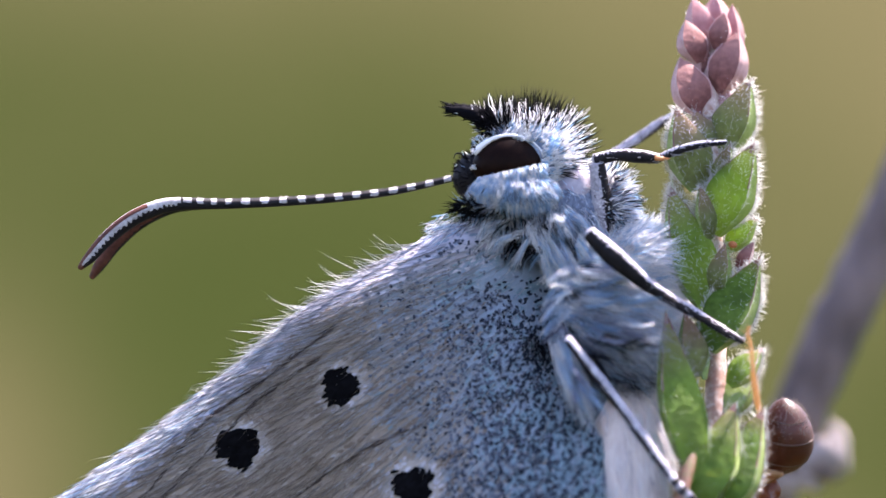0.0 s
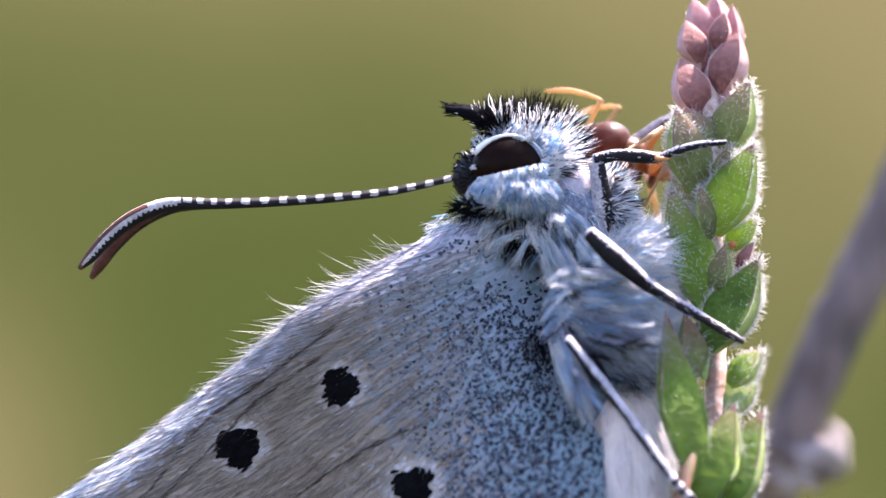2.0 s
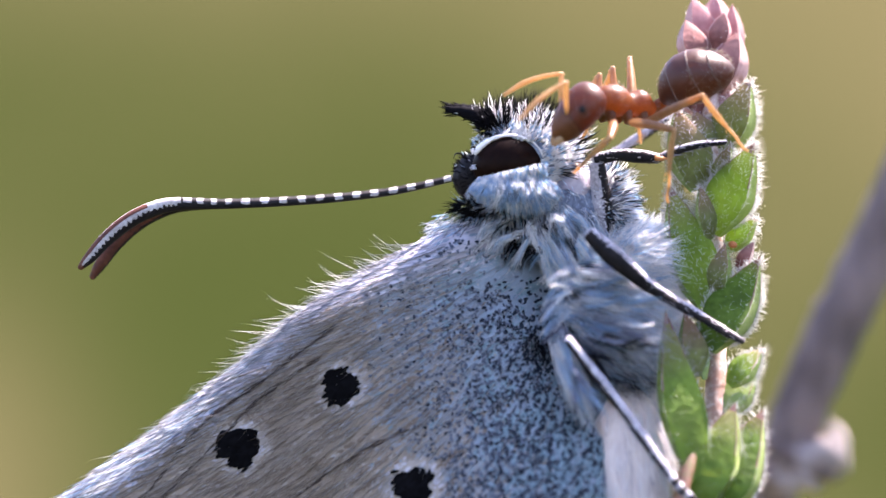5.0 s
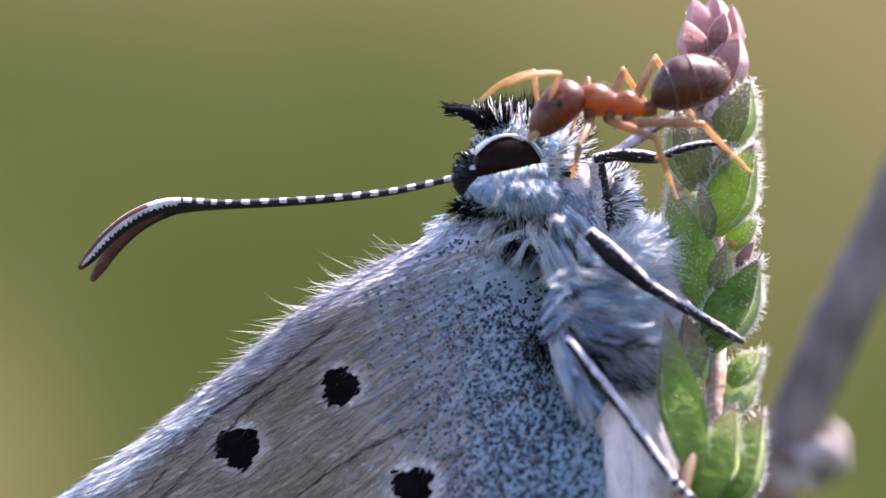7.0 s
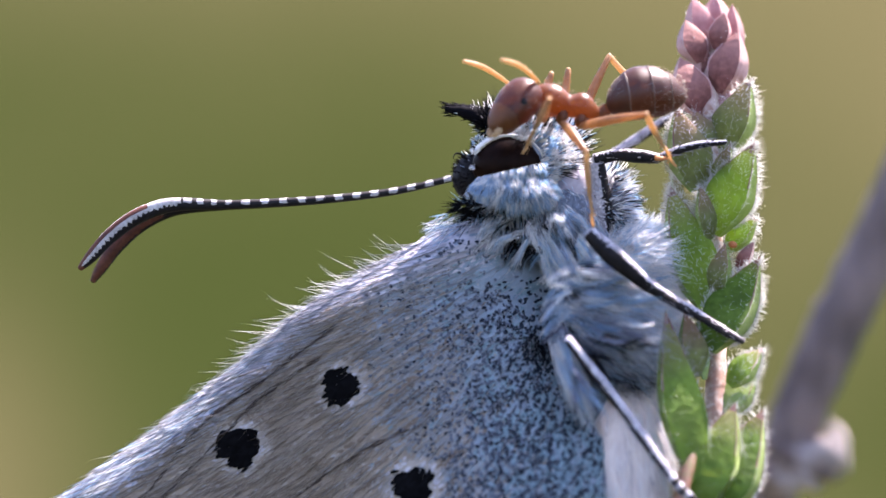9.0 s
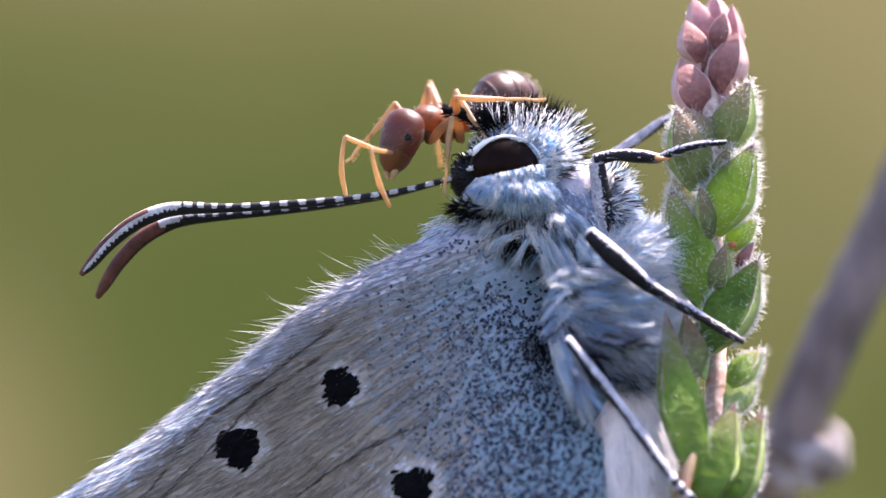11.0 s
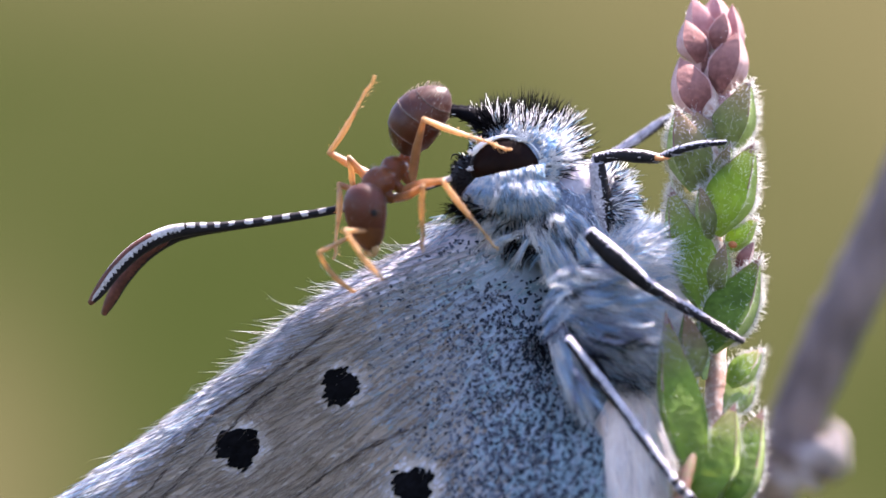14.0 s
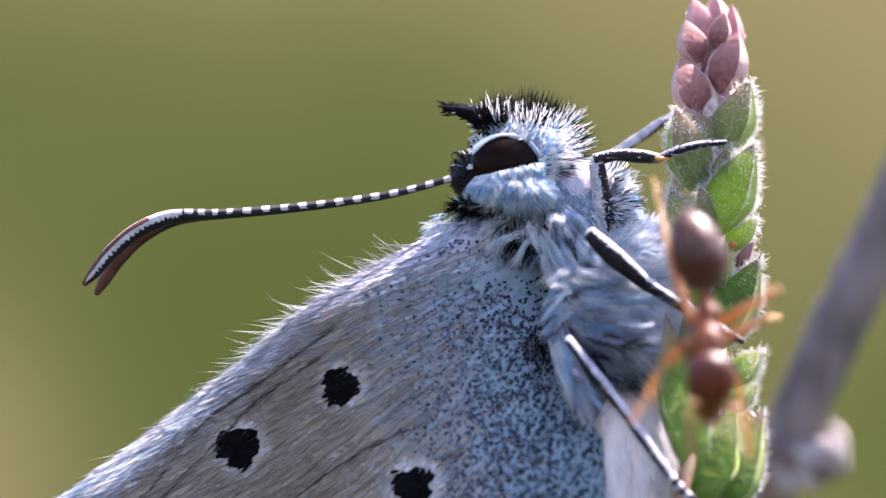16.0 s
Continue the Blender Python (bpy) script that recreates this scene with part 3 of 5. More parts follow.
def near_wing():
    w = make("forewing", Form().add(*sheet(0, 0)), MEMBRANE, butterfly, (960, 560, 20), "beige and pale blue scaled wing with black spots")
    rng = np.random.default_rng(7)
    step = 4.0
    gx, gy = np.meshgrid(np.arange(60, 1090, step), np.arange(400, 960, step))
    x = gx.ravel() + rng.uniform(-3, 3, gx.size)
    y = gy.ravel() + rng.uniform(-3, 3, gx.size)
    ok = (x > costa(y) + 2) & (x < inner(y) - 1)
    x, y = x[ok], y[ok]
    n = len(x)
    fx, fy = flow(x, y)
    ang = np.arctan2(fy, fx) + rng.normal(0, 0.22, n)
    # colour zones
    patch = np.array([noise.noise(Vector((a / 60.0, b / 40.0, 2.0))) for a, b in zip(x, y)])
    blue = np.clip((x - 600 - 0.42 * (y - 600)) / 230 + 0.35 * patch + rng.normal(0, 0.16, n), 0, 1)
    blue = np.maximum(blue, 0.5 * np.clip((560 - y) / 80, 0, 1))
    vein = np.array([noise.noise(Vector((a / 120.0, b / 6.5, 1.0))) for a, b in zip(0.58 * y - 0.81 * x, 0.81 * y + 0.58 * x)])
    u = rng.uniform(size=n)
    tint = np.array([noise.noise(Vector((a / 26.0, b / 26.0, 6.0))) for a, b in zip(x, y)])
    low = np.clip((y - 600) / 120, 0, 1) * np.clip((x - 800) / 120, 0, 1)
    kind = np.where(u < blue, np.where(tint + rng.normal(0, 0.2, n) < -0.25 + 0.5 * low, 1, 0), 2)
    mid = (blue > 0.2) & (blue < 0.85) & (rng.uniform(size=n) < 0.75)
    kind = np.where(mid, 9, kind)
    kind = np.where(((kind == 2) | (kind == 9)) & (vein + rng.normal(0, 0.10, n) < -0.22), 3, kind)
    kind = np.where((kind == 2) & (rng.uniform(size=n) < 0.10), 7, kind)
    rim = x - costa(y)
    band = 34 + 60 * np.clip((y - 500) / 350, 0, 1)
    pale = 34 + 60 * np.clip((y - 500) / 350, 0, 1) + 150 * np.clip((560 - y) / 90, 0, 1)
    kind = np.where(rim < pale * rng.uniform(0.6, 1.15, n), np.where(rng.uniform(size=n) < 0.85, 5, 0), kind)
    kind = np.where((np.abs(rim - band * 1.12 - 6 * patch) < 5) & (y > 540) & (rng.uniform(size=n) < 0.8), 3, kind)
    second = 50 + band * 1.5 + 0.28 * (y - 500)
    kind = np.where((np.abs(rim - second) < 4) & (y > 560) & (rng.uniform(size=n) < 0.55), 3, kind)
    for sx, sy, ra, rb in SPOTS:
        turn_by = np.arctan2(y - sy, x - sx)
        e = np.hypot((x - sx) / ra, (y - sy) / rb) + 0.10 * np.sin(3 * turn_by + sx) + 0.07 * np.sin(7 * turn_by + sy) + rng.normal(0, 0.05, n)
        soft = 0.0 if sy < 850 else 0.16
        kind = np.where(e < 0.94 - soft * rng.uniform(size=n), 4, kind)
        halo = (e >= 0.94) & (e < 1.45 + rng.normal(0, 0.12, n)) & (kind != 4)
        kind = np.where(halo, np.where(rng.uniform(size=n) < 0.8, 7, 5), kind)
    L = rng.uniform(9, 13, n) * np.where(kind == 2, 1.5, np.where(kind == 4, 1.3, 1))
    W = rng.uniform(1.9, 2.9, n) * np.where(kind == 4, 1.3, 1)
    # dark flecks: strewn flakes, thick towards the body and in two lines down from the wing's root
    many = 29000
    px, py = rng.uniform(600, 1085, many), rng.uniform(420, 960, many)
    near = np.clip((px - 640) / 230, 0, 1)
    share = 0.05 + 0.30 * near * np.clip((py - 480) / 60, 0.12, 1)
    share = share + 0.34 * np.exp(-((px - 952 - 0.05 * (py - 600)) / 26) ** 2) * np.clip((py - 545) / 40, 0, 1)
    share = share + 0.13 * np.clip((py - 530) / 60, 0, 1) * np.clip((px - 780) / 80, 0, 1)
    share = share + 0.16 * np.exp(-((px - 880) / 50) ** 2) * np.clip((py - 500) / 60, 0, 1)
    share = share + 0.35 * np.exp(-((px - 810) / 55) ** 2 - ((py - 442) / 13) ** 2)
    share = share * (1 - 0.75 * np.exp(-((py - 474) / 13) ** 2)) * np.clip((px - 590 - 0.25 * (py - 500)) / 120, 0.02, 1)
    group = np.array([noise.noise(Vector((a / 10.0, b / 6.0, 4.0))) for a, b in zip(px, py)])
    ok = (rng.uniform(size=many) < share * np.clip(0.42 + 2.2 * group, 0, 1.6)) & (px > costa(py) + 60) & (px < inner(py) - 4)
    for sx, sy, ra, rb in SPOTS:
        ok &= np.hypot((px - sx) / ra, (py - sy) / rb) > 1.5
    px, py = px[ok], py[ok]
    k = len(px)
    gx, gy = flow(px, py)
    across = rng.uniform(size=k) < 0.4
    x, y = np.concatenate([x, px]), np.concatenate([y, py])
    ang = np.concatenate([ang, np.arctan2(gy, gx) * 0.55 + 0.45 * np.pi + np.where(across, np.pi / 2, 0) + rng.normal(0, 0.25, k)])
    kind = np.concatenate([kind, np.where(rng.uniform(size=k) < 0.4 + 0.45 * np.clip((px - 850) / 100, 0, 1), 6, 8)])
    L = np.concatenate([L, rng.uniform(4.5, 9, k)])
    W = np.concatenate([W, rng.uniform(1.5, 2.6, k)])
    n = len(x)
    ca, sa = np.cos(ang), np.sin(ang)
    order = rng.uniform(0.3, 2.2, n) + np.where(kind == 4, 2.2, np.where((kind == 6) | (kind == 8), 2.0, 0))
    pts = []
    for along, across, up in ((0, 0.35, 0.3), (0.35, 1.0, 0.5), (0.8, 0.95, 0.7), (1.0, 0.3, 0.9), (1.0, -0.3, 0.9), (0.8, -0.95, 0.7), (0.35, -1.0, 0.5), (0, -0.35, 0.3)):
        px = x + ca * L * along - sa * W * across
        py = y + sa * L * along + ca * W * across
        pts.append(np.stack([px, py, wing_depth(px, py) - up - order], 1))
    v = np.stack(pts, 1).reshape(-1, 3)
    idx = np.arange(n)[:, None] * 8
    f = (idx + np.array([[0, 1, 2, 3, 4, 5, 6, 7]])).tolist()
    sc = make("scale_layer", Form().add(v, f, kind.astype(int).tolist()), [SC_BLUE, SC_CYAN, SC_TAN, SC_GREY, SC_BLACK, SC_LILAC, NAVY, SC_PALE, SC_DUSK, SC_MID], w,
              label="overlapping blue, beige and black wing scales")
    sc["kind"] = "stuff"
    # long hair-scales lying on the wing
    n = 8000
    y = rng.uniform(430, 930, n)
    x = costa(y) + rng.uniform(0, 1, n) ** 1.15 * (inner(y) - 20 - costa(y))
    fx, fy = flow(x, y)
    ok = rng.uniform(size=n) < np.clip(1.15 - (x - 440) / 420, 0.1, 1)
    for sx, sy, ra, rb in SPOTS:
        ok &= np.hypot((x + fx * 25 - sx) / ra, (y + fy * 25 - sy) / rb) > 1.35
    x, y, fx, fy = x[ok], y[ok], fx[ok], fy[ok]
    n = len(x)
    L = rng.uniform(30, 75, n)
    ways = np.stack([fx, fy, wing_depth(x + fx * 30, y + fy * 30) / 30 - wing_depth(x, y) / 30 - 0.06], 1) + rng.normal(0, 0.07, (n, 3)) * (1, 1, 0.3)
    kinds = np.where(rng.uniform(size=n) < np.maximum(np.clip((x - 560) / 250, 0, 0.9), np.clip((130 - x + costa(y)) / 120, 0, 0.9)), 4, rng.choice(4, n, p=[0.34, 0.36, 0.3, 0.0]))
    g = Form().add(*hairs(np.stack([x, y, wing_depth(x, y) - 3], 1), ways, L, rng.uniform(0.35, 0.7, n), rng.normal(0, 0.08, (n, 3)) * (1, 1, 0.2), 3, kinds))
    make("wing_hair", g, [TAN, FINE, SC_GREY, GREY, FINE_BLUE], w)["kind"] = "stuff"
    # brown creases that run beside the front edge
    rows, ways, lengths = [], [], []
    for line, many in ((((259, 874), (361, 750), (470, 670), (545, 612), (620, 560)), 130), (((300, 870), (434, 730), (505, 672), (590, 620)), 80), (((520, 880), (640, 800), (760, 745)), 40)):
        path = smooth(np.array(line, float), 200)
        for i in rng.integers(0, 186, many):
            p = path[i] + rng.normal(0, 1.6, 2)
            to = path[i] - path[i + 12]
            rows.append((*p, wing_depth(p[0], p[1]) - 4.5))
            ways.append((*(to / np.hypot(*to) + rng.normal(0, 0.05, 2)), 0.0))
            lengths.append(rng.uniform(16, 46))
    g = Form().add(*hairs(rows, ways, lengths, rng.uniform(0.5, 1.0, len(rows)), (0, 0, 0), 12))
    make("wing_crease", g, mat("dark_brown_scale", (0.075, 0.060, 0.055), (0.045, 0.036, 0.034), vary=0.3, rough=0.7, gloss=0.05), w, label="thin dark brown creases")["kind"] = "stuff"
    # white fringe combed along the front edge
    n = 4600
    y = 440 + 490 * rng.uniform(size=n) ** 0.55
    low = np.clip((y - 560) / 250, 0, 1)
    x = costa(y) + rng.uniform(-3, 1, n) + rng.uniform(0, 1, n) * (3 + 62 * low)
    out = np.clip(rng.normal(0.05, 0.09, n), -0.05, 0.4)
    ways = np.stack([-0.80 - out * 0.6, 0.60 - out * 0.9, rng.normal(-0.03, 0.10, n)], 1)
    L = rng.uniform(30, 80, n) * (0.45 + 0.7 * low)
    g = Form().add(*hairs(np.stack([x, y, wing_depth(x, y) - 2 + rng.uniform(0, 22, n)], 1), ways, L, rng.uniform(0.45, 0.85, n), rng.normal(0, 0.06, (n, 3)), 5,
                          rng.choice(3, n, p=[0.74, 0.14, 0.12])))
    # long stray bristles that stand off the edge in tufts
    roots, ways, L = [], [], []
    for ty, tn in ((452, 4), (470, 6), (488, 6), (500, 4), (514, 8), (530, 4), (548, 8), (572, 9), (592, 6), (612, 10), (632, 7), (655, 8), (690, 8), (730, 8), (790, 8)):
        for q in range(tn):
            yy = ty + rng.normal(0, 8)
            roots.append((costa(yy) + 12, yy, wing_depth(costa(yy) + 12, yy)))
            a = math.radians(np.interp(yy, [450, 500, 570, 650, 750], [212, 198, 186, 170, 158]) + rng.normal(0, 6))
            ways.append((math.cos(a), math.sin(a), rng.normal(0, 0.15)))
            L.append(rng.uniform(32, 78))
    g.add(*hairs(roots, ways, L, 0.28, rng.normal(0, 0.14, (len(roots), 3)), 6))
    make("edge_fringe", g, [WHITE, BLUE, GREY], w, label="white hair fringe on the wing edge")["kind"] = "stuff"


near_wing()
far = make("far_forewing", Form().add(*sheet(80, 10)), MEMBRANE, butterfly, (960, 560, 70))


def fur(name, parent, sets, mats, seed, label=""):
    """One coat of hair out of several sets of roots, ways, lengths and so on."""
    g = Form()
    for i, (roots, ways, length, thick, bend, kinds) in enumerate(sets):
        g.add(*hairs(roots, ways, length, thick, bend, seed + i, kinds))
    ob = make(name, g, mats, parent, label=label)
    ob["kind"] = "stuff"
    return ob


COAT = [WHITE, BLUE, GREY, BLACK]


def shade(p, rng, probs):
    """Hair colours that keep together in locks, in the given shares."""
    q = np.array([noise.noise(Vector((a[0] / 13.0, a[1] / 13.0, a[2] / 20.0 + 7))) for a in p]) * 1.0 + rng.normal(0, 0.22, len(p))
    rank = np.argsort(np.argsort(q)) / max(len(p), 1)
    return np.searchsorted(np.cumsum(probs)[:-1], rank, side="right")


def locks(rows, seed, count, spread):
    """Locks of hair that draw together to a point: rows of root, tip, bulge and number of locks."""
    rng = np.random.default_rng(seed)
    roots, ways, length, bend, kinds = [], [], [], [], []
    for (x, y, rx, ry), (tx, ty), bulge, many, probs in rows:
        for q in range(many):
            c = np.array((x + rng.uniform(-rx, rx), y + rng.uniform(-ry, ry), rng.uniform(-22, 0) - (66 if y > 490 else 0)))
            turn = rng.normal(0, 0.22)
            vx, vy = tx * math.cos(turn) - ty * math.sin(turn), tx * math.sin(turn) + ty * math.cos(turn)
            size = rng.uniform(0.7, 1.2)
            vx, vy = vx * size, vy * size
            end = c + (vx, vy, rng.uniform(-14, 10))
            bow = np.array((-vy, vx, 0)) * bulge * rng.uniform(0.4, 1.5) + (0, 0, -0.25 * math.hypot(vx, vy))
            hue = int(rng.choice(4, p=probs))
            for i in range(count):
                r = c + rng.normal(0, spread, 3)
                e = end + rng.normal(0, spread * 0.35, 3) - (end - c) * rng.uniform(0, 0.35)
                L = np.linalg.norm(e - r)
                start = (e - r) / L + bow / L
                roots.append(r)
                ways.append(start)
                length.append(L)
                bend.append((e - r) / L - start / np.linalg.norm(start))
                kinds.append(hue if rng.uniform() < 0.8 else int(rng.integers(0, 4)))
    return hairs(roots, ways, length, rng.uniform(0.24, 0.5, len(roots)), bend, seed, kinds, 4)


def coat(centre, radii, n, seed, keep, comb, out, length, thick, probs, droop=(0, 0, 0), jitter=0.2, clump=0.55):
    """Hair on a rounded body, part standing out, part combed one way."""
    p, nn = shell(centre, radii, n, seed, keep)
    rng = np.random.default_rng(seed + 50)
    k = len(p)
    comb = np.asarray(comb(p) if callable(comb) else comb, float)
    tuft = np.array([noise.noise_vector(Vector(q) / 15.0) for q in p]) * clump
    ways = nn * out + comb + rng.normal(0, jitter * 0.7, (k, 3)) + tuft
    return p, ways, rng.uniform(*length, k), rng.uniform(*thick, k), np.asarray(droop) + tuft * 0.4 + rng.normal(0, 0.12, (k, 3)), shade(p, rng, probs)


def body():
    th = make("thorax", Form().add(*blob((1010, 400, 105), (120, 105, 105), 20, rough=0.1)).add(*blob((1085, 530, 100), (100, 135, 100), -20, rough=0.1)).add(*blob((1020, 610, 100), (80, 160, 70), -12, rough=0.1)),
              SHADED_FUR, butterfly, (1040, 480, 105))
    # grey and black shares put shade into the gaps between pale tufts
    sets = [
        # ruff under the head
        coat((940, 385, 95), (90, 62, 85), 3600, 11, lambda x, y, n: (n[:, 2] < 0.3), (0.1, 0.75, -0.15), 0.5, (20, 44), (0.28, 0.5), [0.46, 0.42, 0.04, 0.08], (0.05, 0.3, 0.1)),
        # breast
        coat((1010, 400, 105), (112, 100, 100), 4000, 12, lambda x, y, n: (n[:, 2] < 0.3), (0.2, 0.8, -0.1), 0.45, (20, 42), (0.28, 0.5), [0.44, 0.42, 0.07, 0.07], (0.2, 0.2, 0)),
        coat((1085, 522, 30), (100, 112, 92), 12000, 13, lambda x, y, n: (n[:, 2] < 0.35) & (y > 478 + 0.55 * (x - 1060)) & (x < 1118), (0.95, 0.0, -0.1), 0.25, (40, 75), (0.25, 0.45), [0.38, 0.26, 0.29, 0.07], (0.15, 0.30, 0), clump=0.35),
        # flank that leans on the sprig, whitened to carry the sun's rim glow
        coat((1128, 508, 92), (68, 92, 84), 4200, 14, lambda x, y, n: (n[:, 0] > -0.15) & (n[:, 2] < 0.5), (0.6, 0.12, -0.1), 0.7, (30, 60), (0.35, 0.65), [0.90, 0.10, 0.0, 0.0]),
        coat((1122, 452, 26), (58, 46, 58), 1700, 16, lambda x, y, n: (n[:, 2] < 0.3) & (y < 486 + 0.6 * (x - 1110)), (0.8, 0.05, -0.1), 0.5, (26, 50), (0.3, 0.55), [0.78, 0.20, 0.02, 0.0]),
        # underside, its navy shading put in as mostly dark hair
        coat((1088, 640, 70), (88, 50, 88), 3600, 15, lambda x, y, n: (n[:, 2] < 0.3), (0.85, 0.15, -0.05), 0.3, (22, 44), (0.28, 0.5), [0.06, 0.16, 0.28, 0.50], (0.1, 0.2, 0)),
    ]
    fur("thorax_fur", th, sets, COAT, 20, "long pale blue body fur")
    # white base under the flank hair, brightening it as sunlight would
    make("flank", Form().add(*blob((1128, 508, 92), (64, 88, 80), 0, rough=0.1)), WHITE_SKIN, butterfly, (1128, 508, 92))
    curl = [0.52, 0.30, 0.03, 0.15]
    light, mixed, shaded = [0.55, 0.38, 0.07, 0.0], [0.32, 0.40, 0.24, 0.04], [0.06, 0.2, 0.24, 0.5]
    g = Form().add(*locks([
        # under the cheek, over the wing's root
        ((905, 405, 40, 18), (-30, 42), 0.35, 14, curl), ((955, 400, 34, 16), (12, 52), 0.25, 16, curl), ((1000, 400, 30, 22), (34, 50), -0.25, 14, curl),
        ((925, 440, 40, 14), (-22, 34), 0.5, 11, shaded), ((985, 445, 34, 16), (30, 46), -0.3, 10, light), ((1030, 430, 22, 26), (52, 34), 0.2, 8, mixed),
        # breast, swept towards the sprig
        ((1020, 505, 26, 24), (78, 6), 0.22, 5, light), ((1065, 500, 34, 30), (78, -10), 0.18, 5, mixed), ((1110, 480, 30, 24), (70, -18), 0.15, 8, [0.9, 0.1, 0.0, 0.0]),
        ((1040, 555, 34, 24), (78, 14), 0.25, 5, mixed), ((1095, 550, 34, 26), (72, 4), 0.2, 5, mixed), ((1105, 555, 22, 30), (56, 4), 0.15, 4, mixed),
        # over the underside, dark locks that deepen its painted shade
        ((1045, 612, 36, 20), (66, 22), 0.25, 6, shaded), ((1100, 612, 34, 24), (66, 6), 0.25, 6, shaded),
        # over the edge of the wing's root
        ((996, 515, 14, 34), (-34, 22), 0.2, 16, light), ((990, 570, 12, 26), (-28, 34), 0.2, 12, mixed), ((1000, 470, 16, 20), (-30, 30), 0.3, 10, light),
        # beside the hind leg
        ((990, 622, 14, 26), (34, 92), -0.12, 10, light), ((1012, 660, 14, 24), (34, 74), -0.1, 7, mixed)], 44, 26, 5.0))
    make("fur_lock", g, COAT, th, label="pale blue pointed locks of fur")["kind"] = "stuff"
    # dark body below that fur, part of the same painted shade
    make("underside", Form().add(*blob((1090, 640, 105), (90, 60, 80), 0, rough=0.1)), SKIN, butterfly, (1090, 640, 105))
    # smooth collar plate
    make("collar", Form().add(*blob((1016, 346, 44), (38, 48, 30), 20, rough=0.12)), PALE_SKIN, butterfly, (1010, 345, 40), "smooth pale lilac collar plate")
    collar_hair = coat((1012, 352, 46), (36, 46, 36), 90, 91, lambda x, y, n: n[:, 2] < 0.2, (0.35, 0.7, -0.1), 0.15, (14, 34), (0.4, 0.8), [0.6, 0.3, 0.1, 0.0])
    # shoulder behind the front leg
    sh = make("shoulder", Form().add(*blob((1075, 365, 70), (38, 62, 50), -8, rough=0.08)), SKIN, butterfly, (1075, 365, 70))
    sets = [coat((1075, 365, 70), (38, 62, 50), 700, 31, lambda x, y, n: (n[:, 2] < 0.4) & (x > 1055), (0.45, 0.0, -0.1), 0.9, (18, 38), (0.7, 1.1), [0.5, 0.2, 0.1, 0.2])]
    fur("shoulder_fur", sh, sets + [collar_hair], COAT, 40)
    ab = make("abdomen", Form().add(*blob((1122, 850, 100), (76, 215, 85), -4, rough=0.05)), WHITE_SKIN, butterfly, (1118, 860, 110))
    sets = [coat((1122, 850, 100), (76, 215, 85), 2600, 33, lambda x, y, n: (n[:, 2] < 0.35) & (y < 960), (0.1, 0.85, -0.05), 0.2, (24, 46), (0.35, 0.6), [0.93, 0.0, 0.07, 0.0], (0.0, 0.2, 0))]
    fur("abdomen_fur", ab, sets, COAT, 50, "cream white belly fur")
    # curled tufts at the root of the wing
    rng = np.random.default_rng(3)
    roots, ways, L, bend = [], [], [], []
    for cx, cy, vx, vy, bx, by, ln, q in ((905, 420, -0.9, -0.05, 0.25, 0.75, 62, 26), (930, 425, -0.3, 0.6, -0.25, 0.4, 50, 22), (955, 415, 0.35, 0.8, 0.2, 0.2, 95, 40),
                                          (985, 430, 0.4, 0.8, 0.1, 0.2, 90, 34), (1010, 430, 0.5, 0.8, 0.1, 0.2, 75, 28), (965, 440, -0.1, 0.8, 0.15, 0.1, 60, 22),
                                          (985, 600, 0.15, 0.9, 0.25, 0.2, 130, 60), (1000, 640, 0.3, 0.9, 0.2, 0.2, 110, 40), (1010, 515, 0.7, 0.3, 0.2, 0.3, 85, 60),
                                          (1000, 550, 0.7, 0.2, 0.2, 0.1, 85, 60), (1000, 500, 0.6, 0.35, 0.25, 0.2, 80, 50)):
        side = rng.normal(0, 0.10, 2)
        for i in range(q * 2):
            if i % 22 == 0:
                mx, my = rng.normal(0, 8), rng.normal(0, 6)
                side = rng.normal(0, 0.16, 2)
            roots.append((cx + mx + rng.normal(0, 2.5), cy + my + rng.normal(0, 2.5), -18 + rng.normal(0, 6)))
            ways.append((vx + side[0] + rng.normal(0, 0.05), vy + side[1] + rng.normal(0, 0.05), rng.normal(-0.25, 0.05)))
            bend.append((bx - side[0] + rng.normal(0, 0.06), by + rng.normal(0, 0.06), 0.15 + rng.normal(0, 0.05)))
            L.append(ln * rng.uniform(0.7, 1.1))
    kinds = rng.choice(4, len(roots), p=[0.6, 0.35, 0.05, 0.0])
    g = Form().add(*hairs(roots, ways, L, rng.uniform(0.35, 0.7, len(roots)), bend, 8, kinds, 4))
    make("wing_root_tuft", g, COAT, butterfly, label="curled white hair tufts at the wing root")["kind"] = "stuff"
    # black tuft at the wing root; the ruff's shaded gaps are painted as black hair
    n = 420
    k = rng.integers(0, 4, n)
    cx, cy = np.array([958, 905, 925, 985])[k], np.array([605, 388, 424, 590])[k]
    roots = np.stack([cx + rng.normal(0, 16, n), cy + rng.normal(0, 15, n), -4 + rng.normal(0, 8, n)], 1)
    ways = np.stack([rng.normal(0.1, 0.15, n), np.ones(n), rng.normal(-0.1, 0.1, n)], 1)
    make("dark_tuft_and_gap", Form().add(*hairs(roots, ways, rng.uniform(14, 34, n), 0.6, seed=9)), BLACK, butterfly)["kind"] = "stuff"


body()
HEAD_PIVOT = (960, 330, 90)


